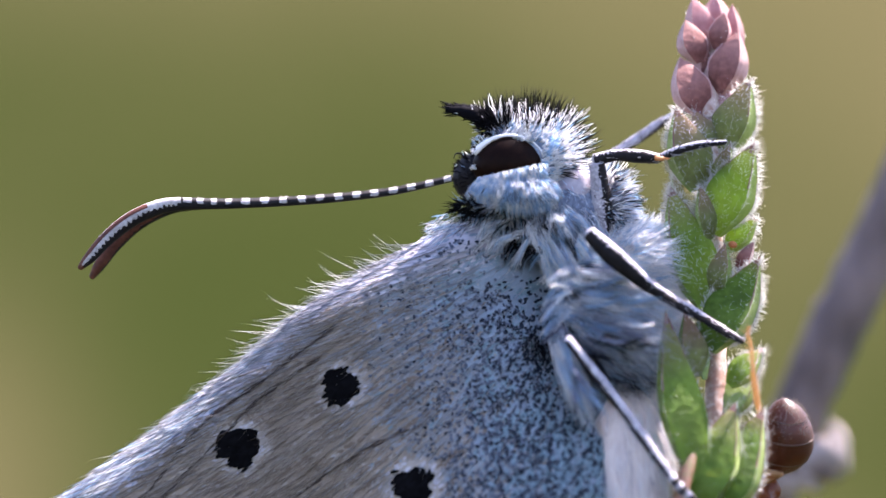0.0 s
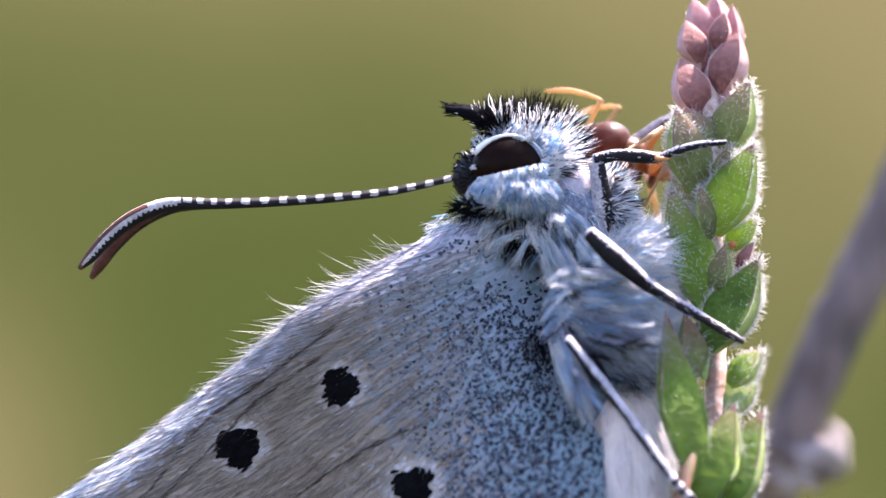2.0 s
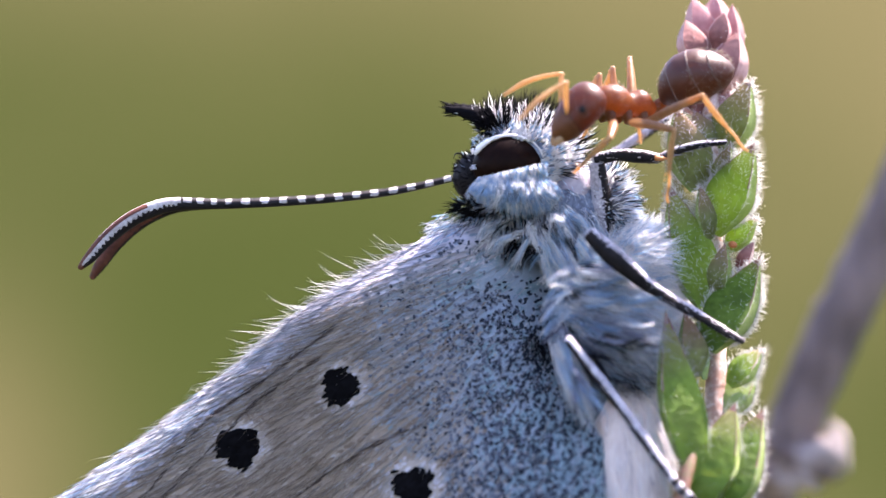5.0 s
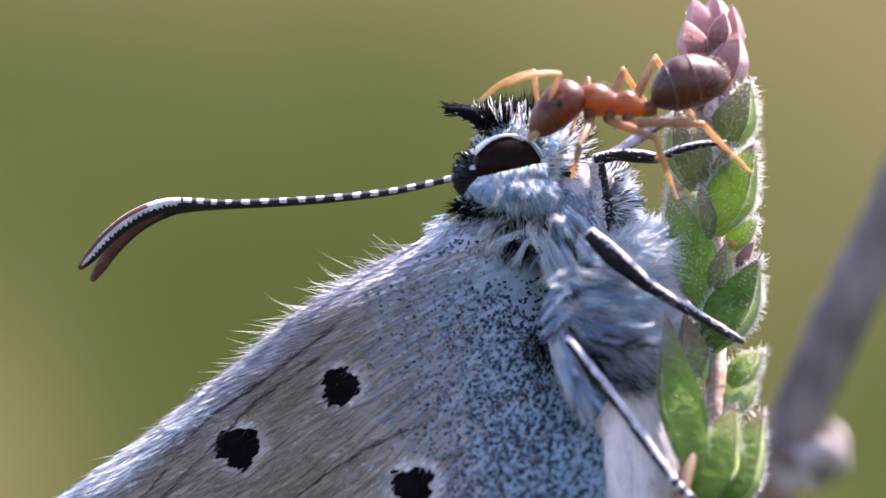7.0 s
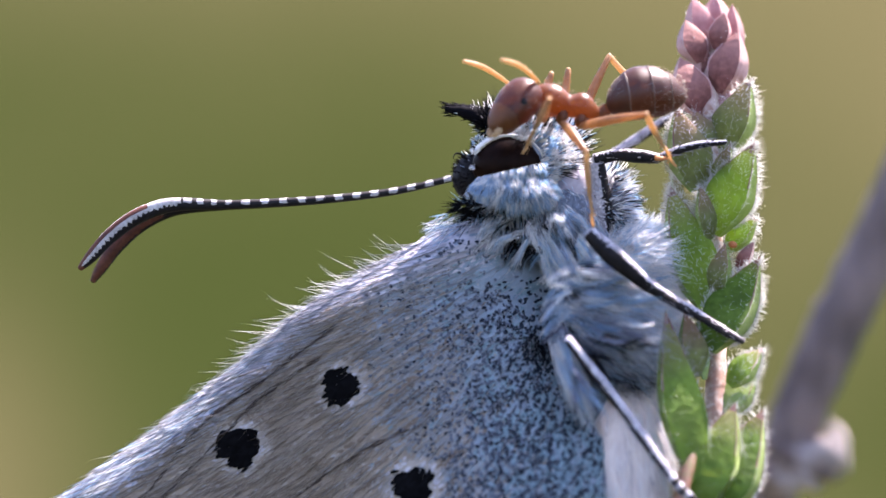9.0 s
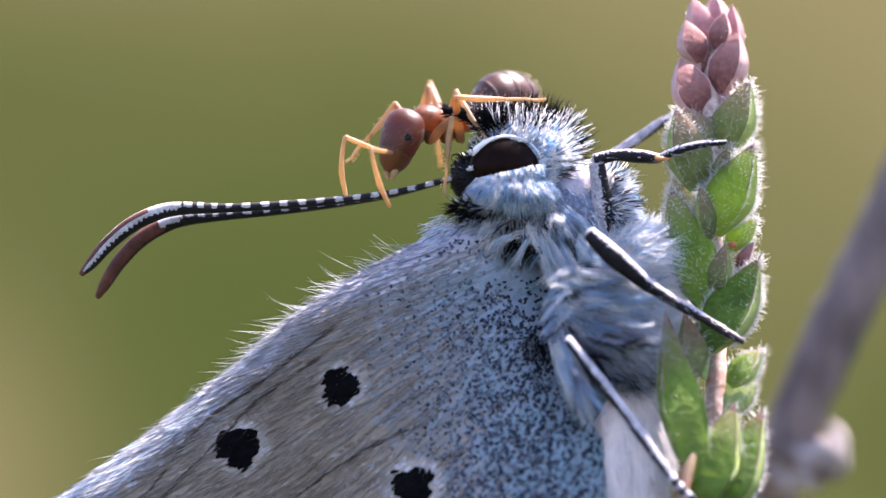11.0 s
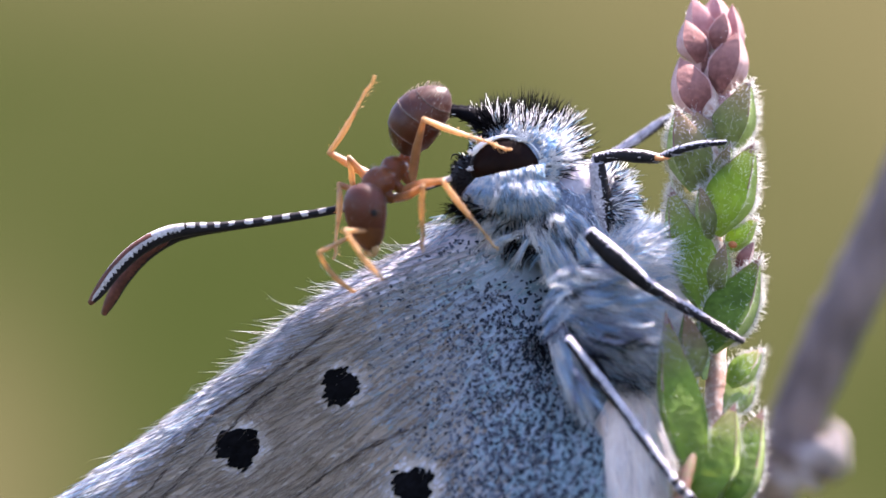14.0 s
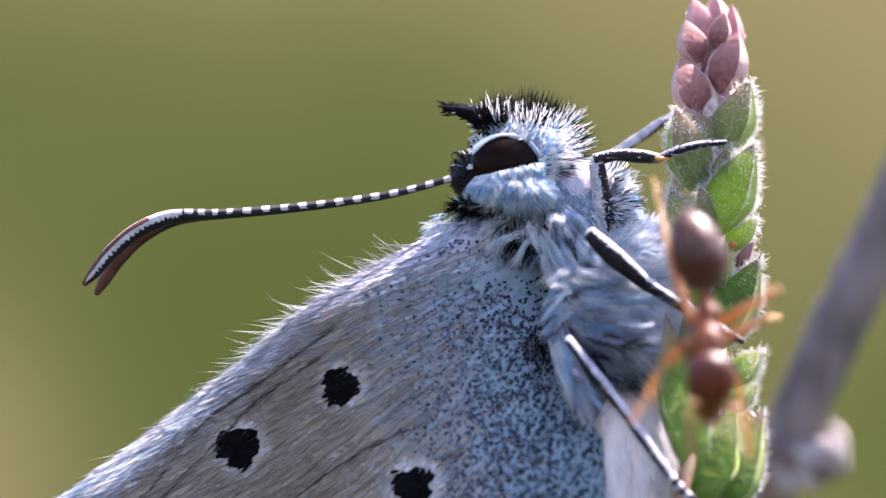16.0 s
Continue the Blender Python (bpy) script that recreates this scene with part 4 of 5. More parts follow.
def head():
    h = make("head", Form().add(*blob((930, 278, 90), (86, 74, 92), 12, rough=0.05)), SHADED_FUR, butterfly, HEAD_PIVOT)
    # eye with its white rim
    make("eye", Form().add(*blob((899, 291, 20), (63, 50, 42), -8, 30, 40)), EYE, h, label="glossy dark brown eye")
    rng = np.random.default_rng(21)
    g = Form()
    ring = [(899 + 64 * math.cos(a) * math.cos(radians(-8)) - 52 * math.sin(a) * math.sin(radians(-8)),
             292 + 64 * math.cos(a) * math.sin(radians(-8)) + 52 * math.sin(a) * math.cos(radians(-8)), 4) for a in np.linspace(math.pi * 1.17, math.pi * 1.98, 16)]
    g.add(*tube(ring, [2.5, 5.0, 5.5, 5.0, 4.2, 3.6] + [2.6] * 5 + [1.8] * 4 + [1.0], 60, 10, rough=0.10))
    make("eye_rim", g, SC_WHITE, h, label="white rim of scales round the eye")
    # cheek below the eye
    make("cheek", Form().add(*blob((910, 341, 10), (72, 33, 56), -12, rough=0.06)), SC_BLUE, h)
    n = 900
    k = rng.uniform(0, 1, n)
    roots = np.stack([846 + 122 * k, 316 - 27 * k + rng.uniform(-3, 14, n), -35 + 26 * (2 * k - 1) ** 2 + rng.normal(0, 3, n)], 1)
    ways = np.stack([-0.35 + 0.8 * k, 1.0 + 0 * k, -0.05 + 0 * k], 1) + rng.normal(0, 0.25, (n, 3))
    make("lower_lid", Form().add(*hairs(roots, ways, rng.uniform(8, 18, n), rng.uniform(0.7, 1.3, n), (0, 0.1, 0.1), 4, rng.choice(2, n, p=[0.6, 0.4]))), [WHITE, BLUE], h, label="white scales below the eye")["kind"] = "stuff"
    face = make("face", Form().add(*blob((838, 310, 70), (34, 42, 46), 25, rough=0.1)), LEG_BLACK, h)
    top = lambda x, y, n: (n[:, 1] < -0.50) & (n[:, 2] < 0.8) & (x > 850) & (y < 236)
    crown = coat((935, 276, 90), (86, 74, 90), 720, 61, top, (0.05, -0.15, -0.05), 1.0, (12, 27), (0.5, 0.9), [0.62, 0.16, 0.0, 0.22], jitter=0.13, clump=0.08)
    spikes = coat((935, 276, 90), (86, 74, 90), 700, 60, top, (0.05, -0.15, -0.05), 1.0, (28, 56), (0.65, 1.05), [0.0, 0.0, 0.0, 1.0], jitter=0.13, clump=0.08)
    under = coat((935, 276, 90), (86, 74, 90), 900, 59, lambda x, y, n: top(x, y, n) & (y < 220), (0.0, -0.1, -0.05), 1.0, (8, 18), (0.8, 1.3), [0.46, 0.20, 0.02, 0.32], jitter=0.2, clump=0.1)
    nape = coat((935, 276, 90), (86, 76, 90), 1000, 62, lambda x, y, n: (n[:, 0] > 0.58) & (n[:, 2] < 0.5) & (y < 318), (0.15, -0.22, -0.1), 0.9, (24, 56), (0.45, 0.85), [0.36, 0.08, 0.0, 0.56], jitter=0.12, clump=0.12)
    side = coat((935, 276, 88), (88, 78, 92), 3600, 63, lambda x, y, n: (n[:, 2] < 0.0) & (y > 206) & ((y < 252) | (x > 958)) & ((x > 888) | (y > 250)), (0.45, -0.35, 0), 0.25, (7, 15), (0.9, 1.7), [0.80, 0.20, 0.0, 0.0], clump=0.12)
    cheek = coat((910, 337, 8), (76, 37, 60), 3800, 64, lambda x, y, n: (n[:, 2] < 0.2) & (y > 299 - 0.2 * (x - 870)), lambda p: np.stack([(p[:, 0] - 890) / 160, 0 * p[:, 0] + 0.75, 0 * p[:, 0] - 0.15], 1), 0.22, (8, 20), (0.4, 0.75), [0.52, 0.46, 0.02, 0.0], (0, 0.15, 0.1), clump=0.28)
    brow = coat((874, 222, 56), (28, 20, 38), 460, 58, lambda x, y, n: (n[:, 2] < 0.4), (-0.3, -0.25, -0.1), 0.7, (7, 18), (0.7, 1.3), [0.10, 0.05, 0.0, 0.85])
    front_crest = coat((886, 224, 60), (34, 22, 40), 260, 57, lambda x, y, n: (n[:, 1] < -0.25), (-0.12, -0.7, -0.05), 0.6, (22, 44), (0.5, 0.9), [0.20, 0.0, 0.0, 0.80], jitter=0.12, clump=0.08)
    fur("head_hair", h, [crown, spikes, under, nape, side, brow, front_crest], COAT, 70, "bristling black and white crest")
    fur("cheek_hair", h, [cheek], COAT, 75, "pale blue cheek fur")
    f1 = coat((838, 310, 70), (32, 40, 46), 420, 65, lambda x, y, n: (n[:, 2] < 0.3), (-0.25, 0.1, -0.1), 0.7, (4, 12), (0.6, 1.1), [0.02, 0.02, 0.0, 0.96])
    f2 = coat((862, 366, 14), (50, 11, 44), 620, 66, lambda x, y, n: (n[:, 2] < 0.3), (-0.45, 0.2, -0.05), 0.3, (14, 34), (0.6, 1.1), [0.03, 0.07, 0.05, 0.85])
    f3 = coat((858, 258, 58), (18, 16, 28), 160, 67, lambda x, y, n: (n[:, 2] < 0.3) & (y < 264), (-0.3, -0.3, -0.1), 0.4, (5, 12), (0.8, 1.4), [0.55, 0.25, 0.0, 0.20])
    fur("face_hair", h, [f1, f2, f3], COAT, 80, "coarse black face hair")
    n = 90
    roots = np.stack([rng.normal(838, 1.7, n), np.where(np.arange(n) < 55, 297, 267) + rng.normal(0, 1.9, n), rng.normal(2, 4, n)], 1)
    make("white_dot", Form().add(*hairs(roots, np.stack([0 * roots[:, 0] - 0.3, 0 * roots[:, 0], 0 * roots[:, 0] - 1], 1) + rng.normal(0, 0.4, (n, 3)), 7, 1.0, seed=2)), WHITE, h)["kind"] = "stuff"
    make("curl", Form().add(*tube([(828, 282, 40), (815, 272, 34), (806, 273, 30), (803, 281, 28)], [1.6, 1.5, 1.2, 0.5], 12, 6)), LEG_BLACK, h)
    # throat fringe over the wing
    n = 900
    x = rng.uniform(770, 960, n)
    y = np.interp(x, [770, 860, 960], [412, 385, 385]) + rng.normal(0, 12, n)
    roots = np.stack([x, y, 60 + rng.normal(0, 25, n)], 1)
    ways = np.stack([-0.75 + (x - 770) / 200, 0.25 + 0 * x, rng.normal(-0.1, 0.1, n)], 1) + rng.normal(0, 0.2, (n, 3))
    make("throat_fringe", Form().add(*hairs(roots, ways, rng.uniform(16, 42, n), rng.uniform(0.35, 0.7, n), (0, 0.1, 0), 5, rng.choice(4, n, p=[0.5, 0.28, 0.14, 0.08]))), COAT, h)["kind"] = "stuff"
    # palp
    for d, dy in ((60, 0), (125, -4)):
        make("palp", Form().add(*tube([(885, 222 + dy, d + 10), (850, 207 + dy, d), (820, 198 + dy, d - 4), (790, 193 + dy, d - 6)], [20, 16, 10, 5], 20, 10, rough=0.06)), BLACK, h,
                  label="black hairy palp")
        n = 90
        s = rng.uniform(0, 1, n)
        a = rng.uniform(0, 6.28, n)
        roots = np.stack([885 - 95 * s, 222 + dy - 30 * s ** 0.8 + 9 * np.sin(a), d + 9 * np.cos(a)], 1)
        ways = np.stack([-1 + 0 * s, -0.1 + 0.25 * np.sin(a), 0.25 * np.cos(a)], 1)
        make("palp_hair", Form().add(*hairs(roots, ways, rng.uniform(10, 20, n), 1.0, seed=4, kinds=rng.choice(2, n, p=[0.94, 0.06]))), [BLACK, WHITE], h)["kind"] = "stuff"
    return h


HEAD = head()
ANT_BASE = (800, 317)


def feeler(d, lift, droop, white):
    """A clubbed antenna ringed in black and white; droop: how far its club hangs below the other's; white: a white stripe on its club."""
    base = (ANT_BASE[0], ANT_BASE[1] + lift, d)
    pts = [(800, 317), (700, 339), (600, 351), (500, 358), (400, 362), (330, 361), (285, 366), (235, 387), (192, 420), (160, 455), (141, 475)]
    rad = [5, 6, 6.8, 7.5, 8.2, 11.5, 13.5, 14, 13, 10.5, 5]
    path = [(x + droop * 1.1 * max(0, i - 5) / 5, y + lift + droop * max(0, i - 4) / 6, d - 12 * math.sin(i / 10 * 3.1)) for i, (x, y) in enumerate(pts)]

    def paint(s, n):
        front, outer = -n[2], -0.8 * n[1] - 0.6 * n[0]
        c = 0.75 * max(outer, -n[1]) + 0.66 * front
        ragged = 0.20 * noise.noise(Vector((s * 120, n[1] * 2.5, n[2] * 2.5))) + 0.10 * noise.noise(Vector((s * 500, n[1] * 9, n[2] * 9)))
        if s > 0.53:
            tooth = 0.11 * math.sin(s * 330) * (s < 0.9)
            if not white:
                return 1 if s < 0.62 and c + ragged > 0.62 else 2 if c + ragged > 0.12 and s + 0.1 * ragged > 0.61 else 0
            if s > 0.97:
                return 2
            if s > 0.64 and outer > 0.42 - 0.3 * (s - 0.64) and front < 0.90:
                return 2 if front > 0.15 or s > 0.82 else 1
            return 1 if c + tooth + ragged * 0.6 > (0.66 if s < 0.68 else 0.55) else 0
        return 1 if (s * 31 + ragged * 0.5) % 1 < 0.43 + 6 * max(0, s - 0.45) and c + ragged > 0.15 + (1.35 if white else 1.5) * min(s, 0.47) else 0
    v, f, m = tube(path, rad, 620, 44, rough=0.005, paint=paint)
    an = make("antenna", Form().add(v, f, m), [LEG_BLACK, RING, CLUB], butterfly, base, "black and white ringed antenna with a brown club")
    return an


FEELERS = [feeler(50, 0, 0, True), feeler(120, -2, 19, False)]


def leg(name, joints, radii, shades, label):
    """A leg of thigh, shin and foot; each a mesh that meets the next."""
    top = None
    for i, part_name in enumerate(("femur", "tibia", "tarsus")):
        path, rad = joints[i], radii[i]

        def paint(s, n, i=i):
            if shades[i] == "band":
                return 1 if (s * 4) % 1 < 0.45 else 0
            way, least = shades[i]
            return 1 if n[0] * way[0] + n[1] * way[1] + n[2] * way[2] + 0.5 * noise.noise(Vector((s * 26, n[0] * 5, n[1] * 5 + n[2] * 5))) > least else 0
        g = Form().add(*tube(path, rad, 130, 36, rough=0.012, paint=paint))
        p = np.array(path)
        rng = np.random.default_rng(i + len(name) * 7)
        n = 120
        k = rng.uniform(0.05, 0.95, n)
        c = smooth(p, 50)[(k * 49).astype(int)]
        r = np.interp(k, np.linspace(0, 1, len(rad)), rad)
        q = rng.normal(size=(n, 3))
        q /= np.linalg.norm(q, axis=1)[:, None]
        way = (p[-1] - p[0]) / np.linalg.norm(p[-1] - p[0])
        g.add(*hairs(c + q * r[:, None] * 0.9, q * 0.35 + way, rng.uniform(5, 13, n), 0.8, seed=i, kinds=rng.choice(2, n, p=[0.6, 0.4])))
        ob = make(part_name if i else "leg", g, [LEG_BLACK, LEG_SCALE], top or butterfly, joints[i][0], label if i == 0 else "")
        top = top or ob
    return top


def legs():
    leg("front", [[(1072, 420, 34), (1066, 360, 20), (1056, 290, 14)], [(1052, 284, 14), (1090, 275, 12), (1130, 277, 12), (1166, 281, 10)],
                  [(1166, 281, 10), (1195, 268, 6), (1235, 257, 2), (1285, 252, 4)]], [[19, 18, 14], [11.5, 10.5, 12, 9], [7, 7.5, 6.5, 4]], [((-0.85, 0, -0.4), 0.2), ((0, -1, 0), 0.6), ((0, -0.8, -0.6), 0.75)], "black front leg with a white-scaled thigh")
    make("spur", Form().add(*tube([(1160, 280, 2), (1172, 281, 0), (1186, 281, 2)], [5, 4, 0.6], 8, 8)), SPUR, butterfly)
    # upward side painted white: pale scales plus the sunlit top edge
    leg("middle", [[(1042, 412, -108), (1088, 456, -112), (1150, 508, -92)], [(1148, 506, -92), (1195, 535, -62), (1245, 563, -32)],
                   [(1245, 563, -32), (1280, 585, -18), (1316, 605, -6)]], [[13, 18, 12], [11, 10, 9], [8, 8, 5]], [((0.5, -0.85, 0), 0.45), ((0.5, -0.85, 0), 0.4), ((0.4, -0.8, 0), 0.6)], "black middle leg with white scales and painted sunlight along its top")
    leg("hind", [[(1004, 600, -104), (1060, 670, -74), (1122, 750, -42)], [(1120, 750, -42), (1160, 805, -26), (1188, 845, -12)],
                 [(1186, 842, -12), (1212, 872, -8), (1250, 905, -2)]], [[8, 9.5, 9], [10, 9, 8], [9, 9, 5]], [((0.5, -0.6, -0.6), 0.25), ((0.3, -0.6, -0.6), 0.35), "band"], "pale grey hind leg with a banded foot")
    leg("far", [[(1030, 330, 210), (1060, 300, 215), (1095, 268, 210)], [(1095, 268, 210), (1140, 238, 200), (1175, 214, 180)],
                [(1175, 214, 180), (1200, 200, 140), (1225, 196, 110)]], [[13, 12, 10], [9, 9, 8], [6, 5, 4]], [((0, -1, 0), -0.6), ((0, -1, 0), -0.6), ((0, -1, 0), -0.4)], "grey far front leg reaching round the sprig")


legs()


# ---- ant ----
def shape(rows, steps=30, sides=20, wide=1.0, tall=1.0, segs=()):
    """A body turned about the x axis: rows of x, radius, height of its middle."""
    r = smooth(rows, steps)
    a = np.linspace(0, 2 * np.pi, sides, endpoint=False)
    v = np.stack([np.repeat(r[:, 0], sides), np.outer(r[:, 1], np.cos(a) * wide).ravel(), (r[:, 2][:, None] + np.outer(r[:, 1], np.sin(a) * tall)).ravel()], 1)
    f = [(i * sides + j, i * sides + (j + 1) % sides, (i + 1) * sides + (j + 1) % sides, (i + 1) * sides + j) for i in range(steps - 1) for j in range(sides)]
    f += [tuple(range(sides))[::-1], tuple((steps - 1) * sides + j for j in range(sides))]
    return v, f


def down(form, centre, radii, n, seed, length, lean, keep):
    p, nn = shell(centre, radii, n, seed, keep)
    rng = np.random.default_rng(seed)
    form.add(*hairs(p, nn * 0.7 + np.asarray(lean, float) + rng.normal(0, 0.2, p.shape), rng.uniform(*length, len(p)), 0.4, seed=seed, rings=2))


def build_ant():
    a = tagged(new("ant"), "small brown ant with a rusty middle and amber legs", "ant")
    a.empty_display_size = 0.001
    P = {}
    g = Form().add(*shape([(66, 8, 4), (60, 14, 5), (48, 24, 5), (30, 31, 3), (14, 29, 3), (4, 25, 1), (-5, 22, -2), (-14, 22, 0), (-26, 25, 2), (-40, 24, 0), (-54, 15, -5), (-66, 8, -8)], 44, 20, 0.9, 0.95))
    coxae = []
    for x, y in ((36, 11), (2, 12), (-32, 11)):
        for s in (1, -1):
            coxae.append(Form().add(*tube([(x, s * y, -10), (x, s * (y + 3), -24), (x - 2, s * (y + 4), -34)], [8, 9.5, 7], 8, 10, side=(1, 0, 0))))
    P["thorax"] = make("thorax", g, ANT_RUST, a, local=True)
    for q in coxae:
        make("coxa", q, ANT_RUST, a, local=True)
    hair = Form()
    down(hair, (24, 0, 3), (38, 27, 29), 60, 8, (6, 12), (-0.3, 0, 0), lambda x, y, n: n[:, 2] > -0.2)
    down(hair, (-34, 0, 0), (30, 21, 23), 40, 9, (6, 12), (-0.3, 0, 0), lambda x, y, n: n[:, 2] > -0.2)
    make("thorax_down", hair, ANT_HAIR, P["thorax"], local=True)["kind"] = "stuff"
    P["petiole"] = make("petiole", Form().add(*shape([(-58, 7, -8), (-66, 9, -4), (-72, 9, -2), (-82, 6, -4)], 12, 14, 1.1, 1.7)), ANT_RUST, a, local=True)
    g = Form().add(*shape([(-17, 6, 10), (-14, 19, 11), (-4, 33, 12), (12, 40, 12), (34, 41, 10), (56, 37, 7), (74, 31, 4), (90, 22, 2), (98, 11, 2)], 40, 24, 1.0, 0.86))
    P["head"] = make("head", g, mat("brown_to_rust_head", (0.062, 0.017, 0.007), (0.030, 0.008, 0.0035), grain=12000, rough=0.46, bump=4e-6, gloss=0.38, through_light=0.18, inside=(0.80, 0.23, 0.04)), a, local=True)
    hair = Form()
    down(hair, (26, 0, 10), (43, 41, 35), 300, 3, (4, 8), (1.5, 0, 0), lambda x, y, n: n[:, 2] > -2)
    make("head_down", hair, ANT_HAIR, P["head"], local=True)["kind"] = "stuff"
    make("muzzle", Form().add(*shape([(62, 35, 6), (75, 31.8, 4), (89, 23.8, 2), (101, 11, 0)], 16, 20, 1.0, 0.86)), ANT_RUST, P["head"], local=True, label="rusty orange muzzle")
    for s in (1, -1):
        make("eye", Form().add(*blob((38, s * 35, 17), (9, 5, 9))), ANT_EYE, P["head"], local=True)
        make("mandible", Form().add(*tube([(92, s * 11, -1), (104, s * 10, -4), (112, s * 3, -7)], [8, 6, 2], 10, 10, side=(0, 0, 1))), ANT_AMBER, P["head"], local=True)
    for key, s in (("feeler_l", 1), ("feeler_r", -1)):
        g = Form().add(*tube([(0, 0, 0), (-14, s * 12, 18), (-36, s * 24, 46), (-48, s * 30, 60)], [3.6, 4, 4.5, 4], 16, 8))
        g.add(*tube([(-48, s * 30, 60), (-20, s * 36, 72), (16, s * 40, 82), (58, s * 42, 84)], [3.6, 4.2, 5, 3], 22, 8, rough=0.05))
        P[key] = make("antenna", g, ANT_AMBER, P["head"], local=True)
        P[key].location = Vector((70, s * 12, 14)) * U
    g = Form().add(*shape([(6, 6, 2), (11, 17, 6), (24, 31, 11), (40, 41, 15), (42, 43, 15), (62, 47, 18), (83, 46, 18), (85, 47, 18), (104, 43, 16), (119, 36, 13), (121, 36.5, 13),
                           (134, 27, 10), (144, 16, 7), (150, 5, 5)], 90, 26, 1.0, 1.0))
    P["gaster"] = make("gaster", g, ANT_BROWN, a, local=True)
    for x, r, z in ((42, 43, 15), (85, 47, 18), (120, 36.4, 13)):
        make("segment_edge", Form().add(*shape([(x - 1.2, r - 0.4, z), (x - 0.4, r + 0.3, z), (x + 0.8, r + 0.4, z), (x + 1.4, r - 0.6, z)], 8, 26)), ANT_BAND, P["gaster"], local=True, label="paler segment edge")
    hair = Form()
    down(hair, (78, 0, 15), (71, 46, 46), 800, 5, (4, 8), (2.2, 0, 0), lambda x, y, n: n[:, 2] > -2)
    down(hair, (95, 0, 11), (56, 34, 32), 34, 6, (5, 10), (0.9, 0, 0), lambda x, y, n: x > 120)
    make("gaster_down", hair, ANT_HAIR, P["gaster"], local=True)["kind"] = "stuff"
    for key, (x, y, f_len, t_len) in HIPS.items():
        g = Form().add(*tube([(-4, 0, 0), (12, 0, 1), (f_len * 0.5, 0, 3), (f_len, 0, 0)], [4.6, 7.8, 8.2, 4.8], 18, 10))
        P[key] = make("leg", g, ANT_THIGH, a, local=True)
        s = t_len * 0.55
        g = Form().add(*tube([(-3, 0, 0), (s * 0.5, 0, -2), (s, 0, 0)], [4.4, 5.8, 3.9], 14, 10))
        g.add(*tube([(s - 2, 0, 0), (s + (t_len - s) * 0.5, 0, 3), (t_len - 8, 0, 2), (t_len + 6, 0, 6)], [3.2, 2.9, 2.8, 2.1], 18, 8, rough=0.1))
        rng = np.random.default_rng(4)
        n = 36
        q = rng.normal(size=(n, 3)) * (0, 1, 1)
        q /= np.linalg.norm(q, axis=1)[:, None]
        g.add(*hairs(np.stack([rng.uniform(5, t_len, n), 0 * q[:, 1], 0 * q[:, 1]], 1) + q * 4, q * 0.7 + (0.7, 0, 0), 8, 0.6, seed=2, rings=2))
        P[key + "_shin"] = make("shin", g, ANT_AMBER, P[key], local=True)
    return a, P


HIPS = {"LF": (34, 15, 80, 130), "LM": (0, 16, 95, 150), "LR": (-34, 15, 135, 158), "RF": (34, -15, 80, 130), "RM": (0, -16, 95, 150), "RR": (-34, -15, 135, 158)}
STANCE = {"F": (70, 78, -70), "M": (0, 105, -75), "R": (-95, 100, -72)}
ANT, PARTS = build_ant()


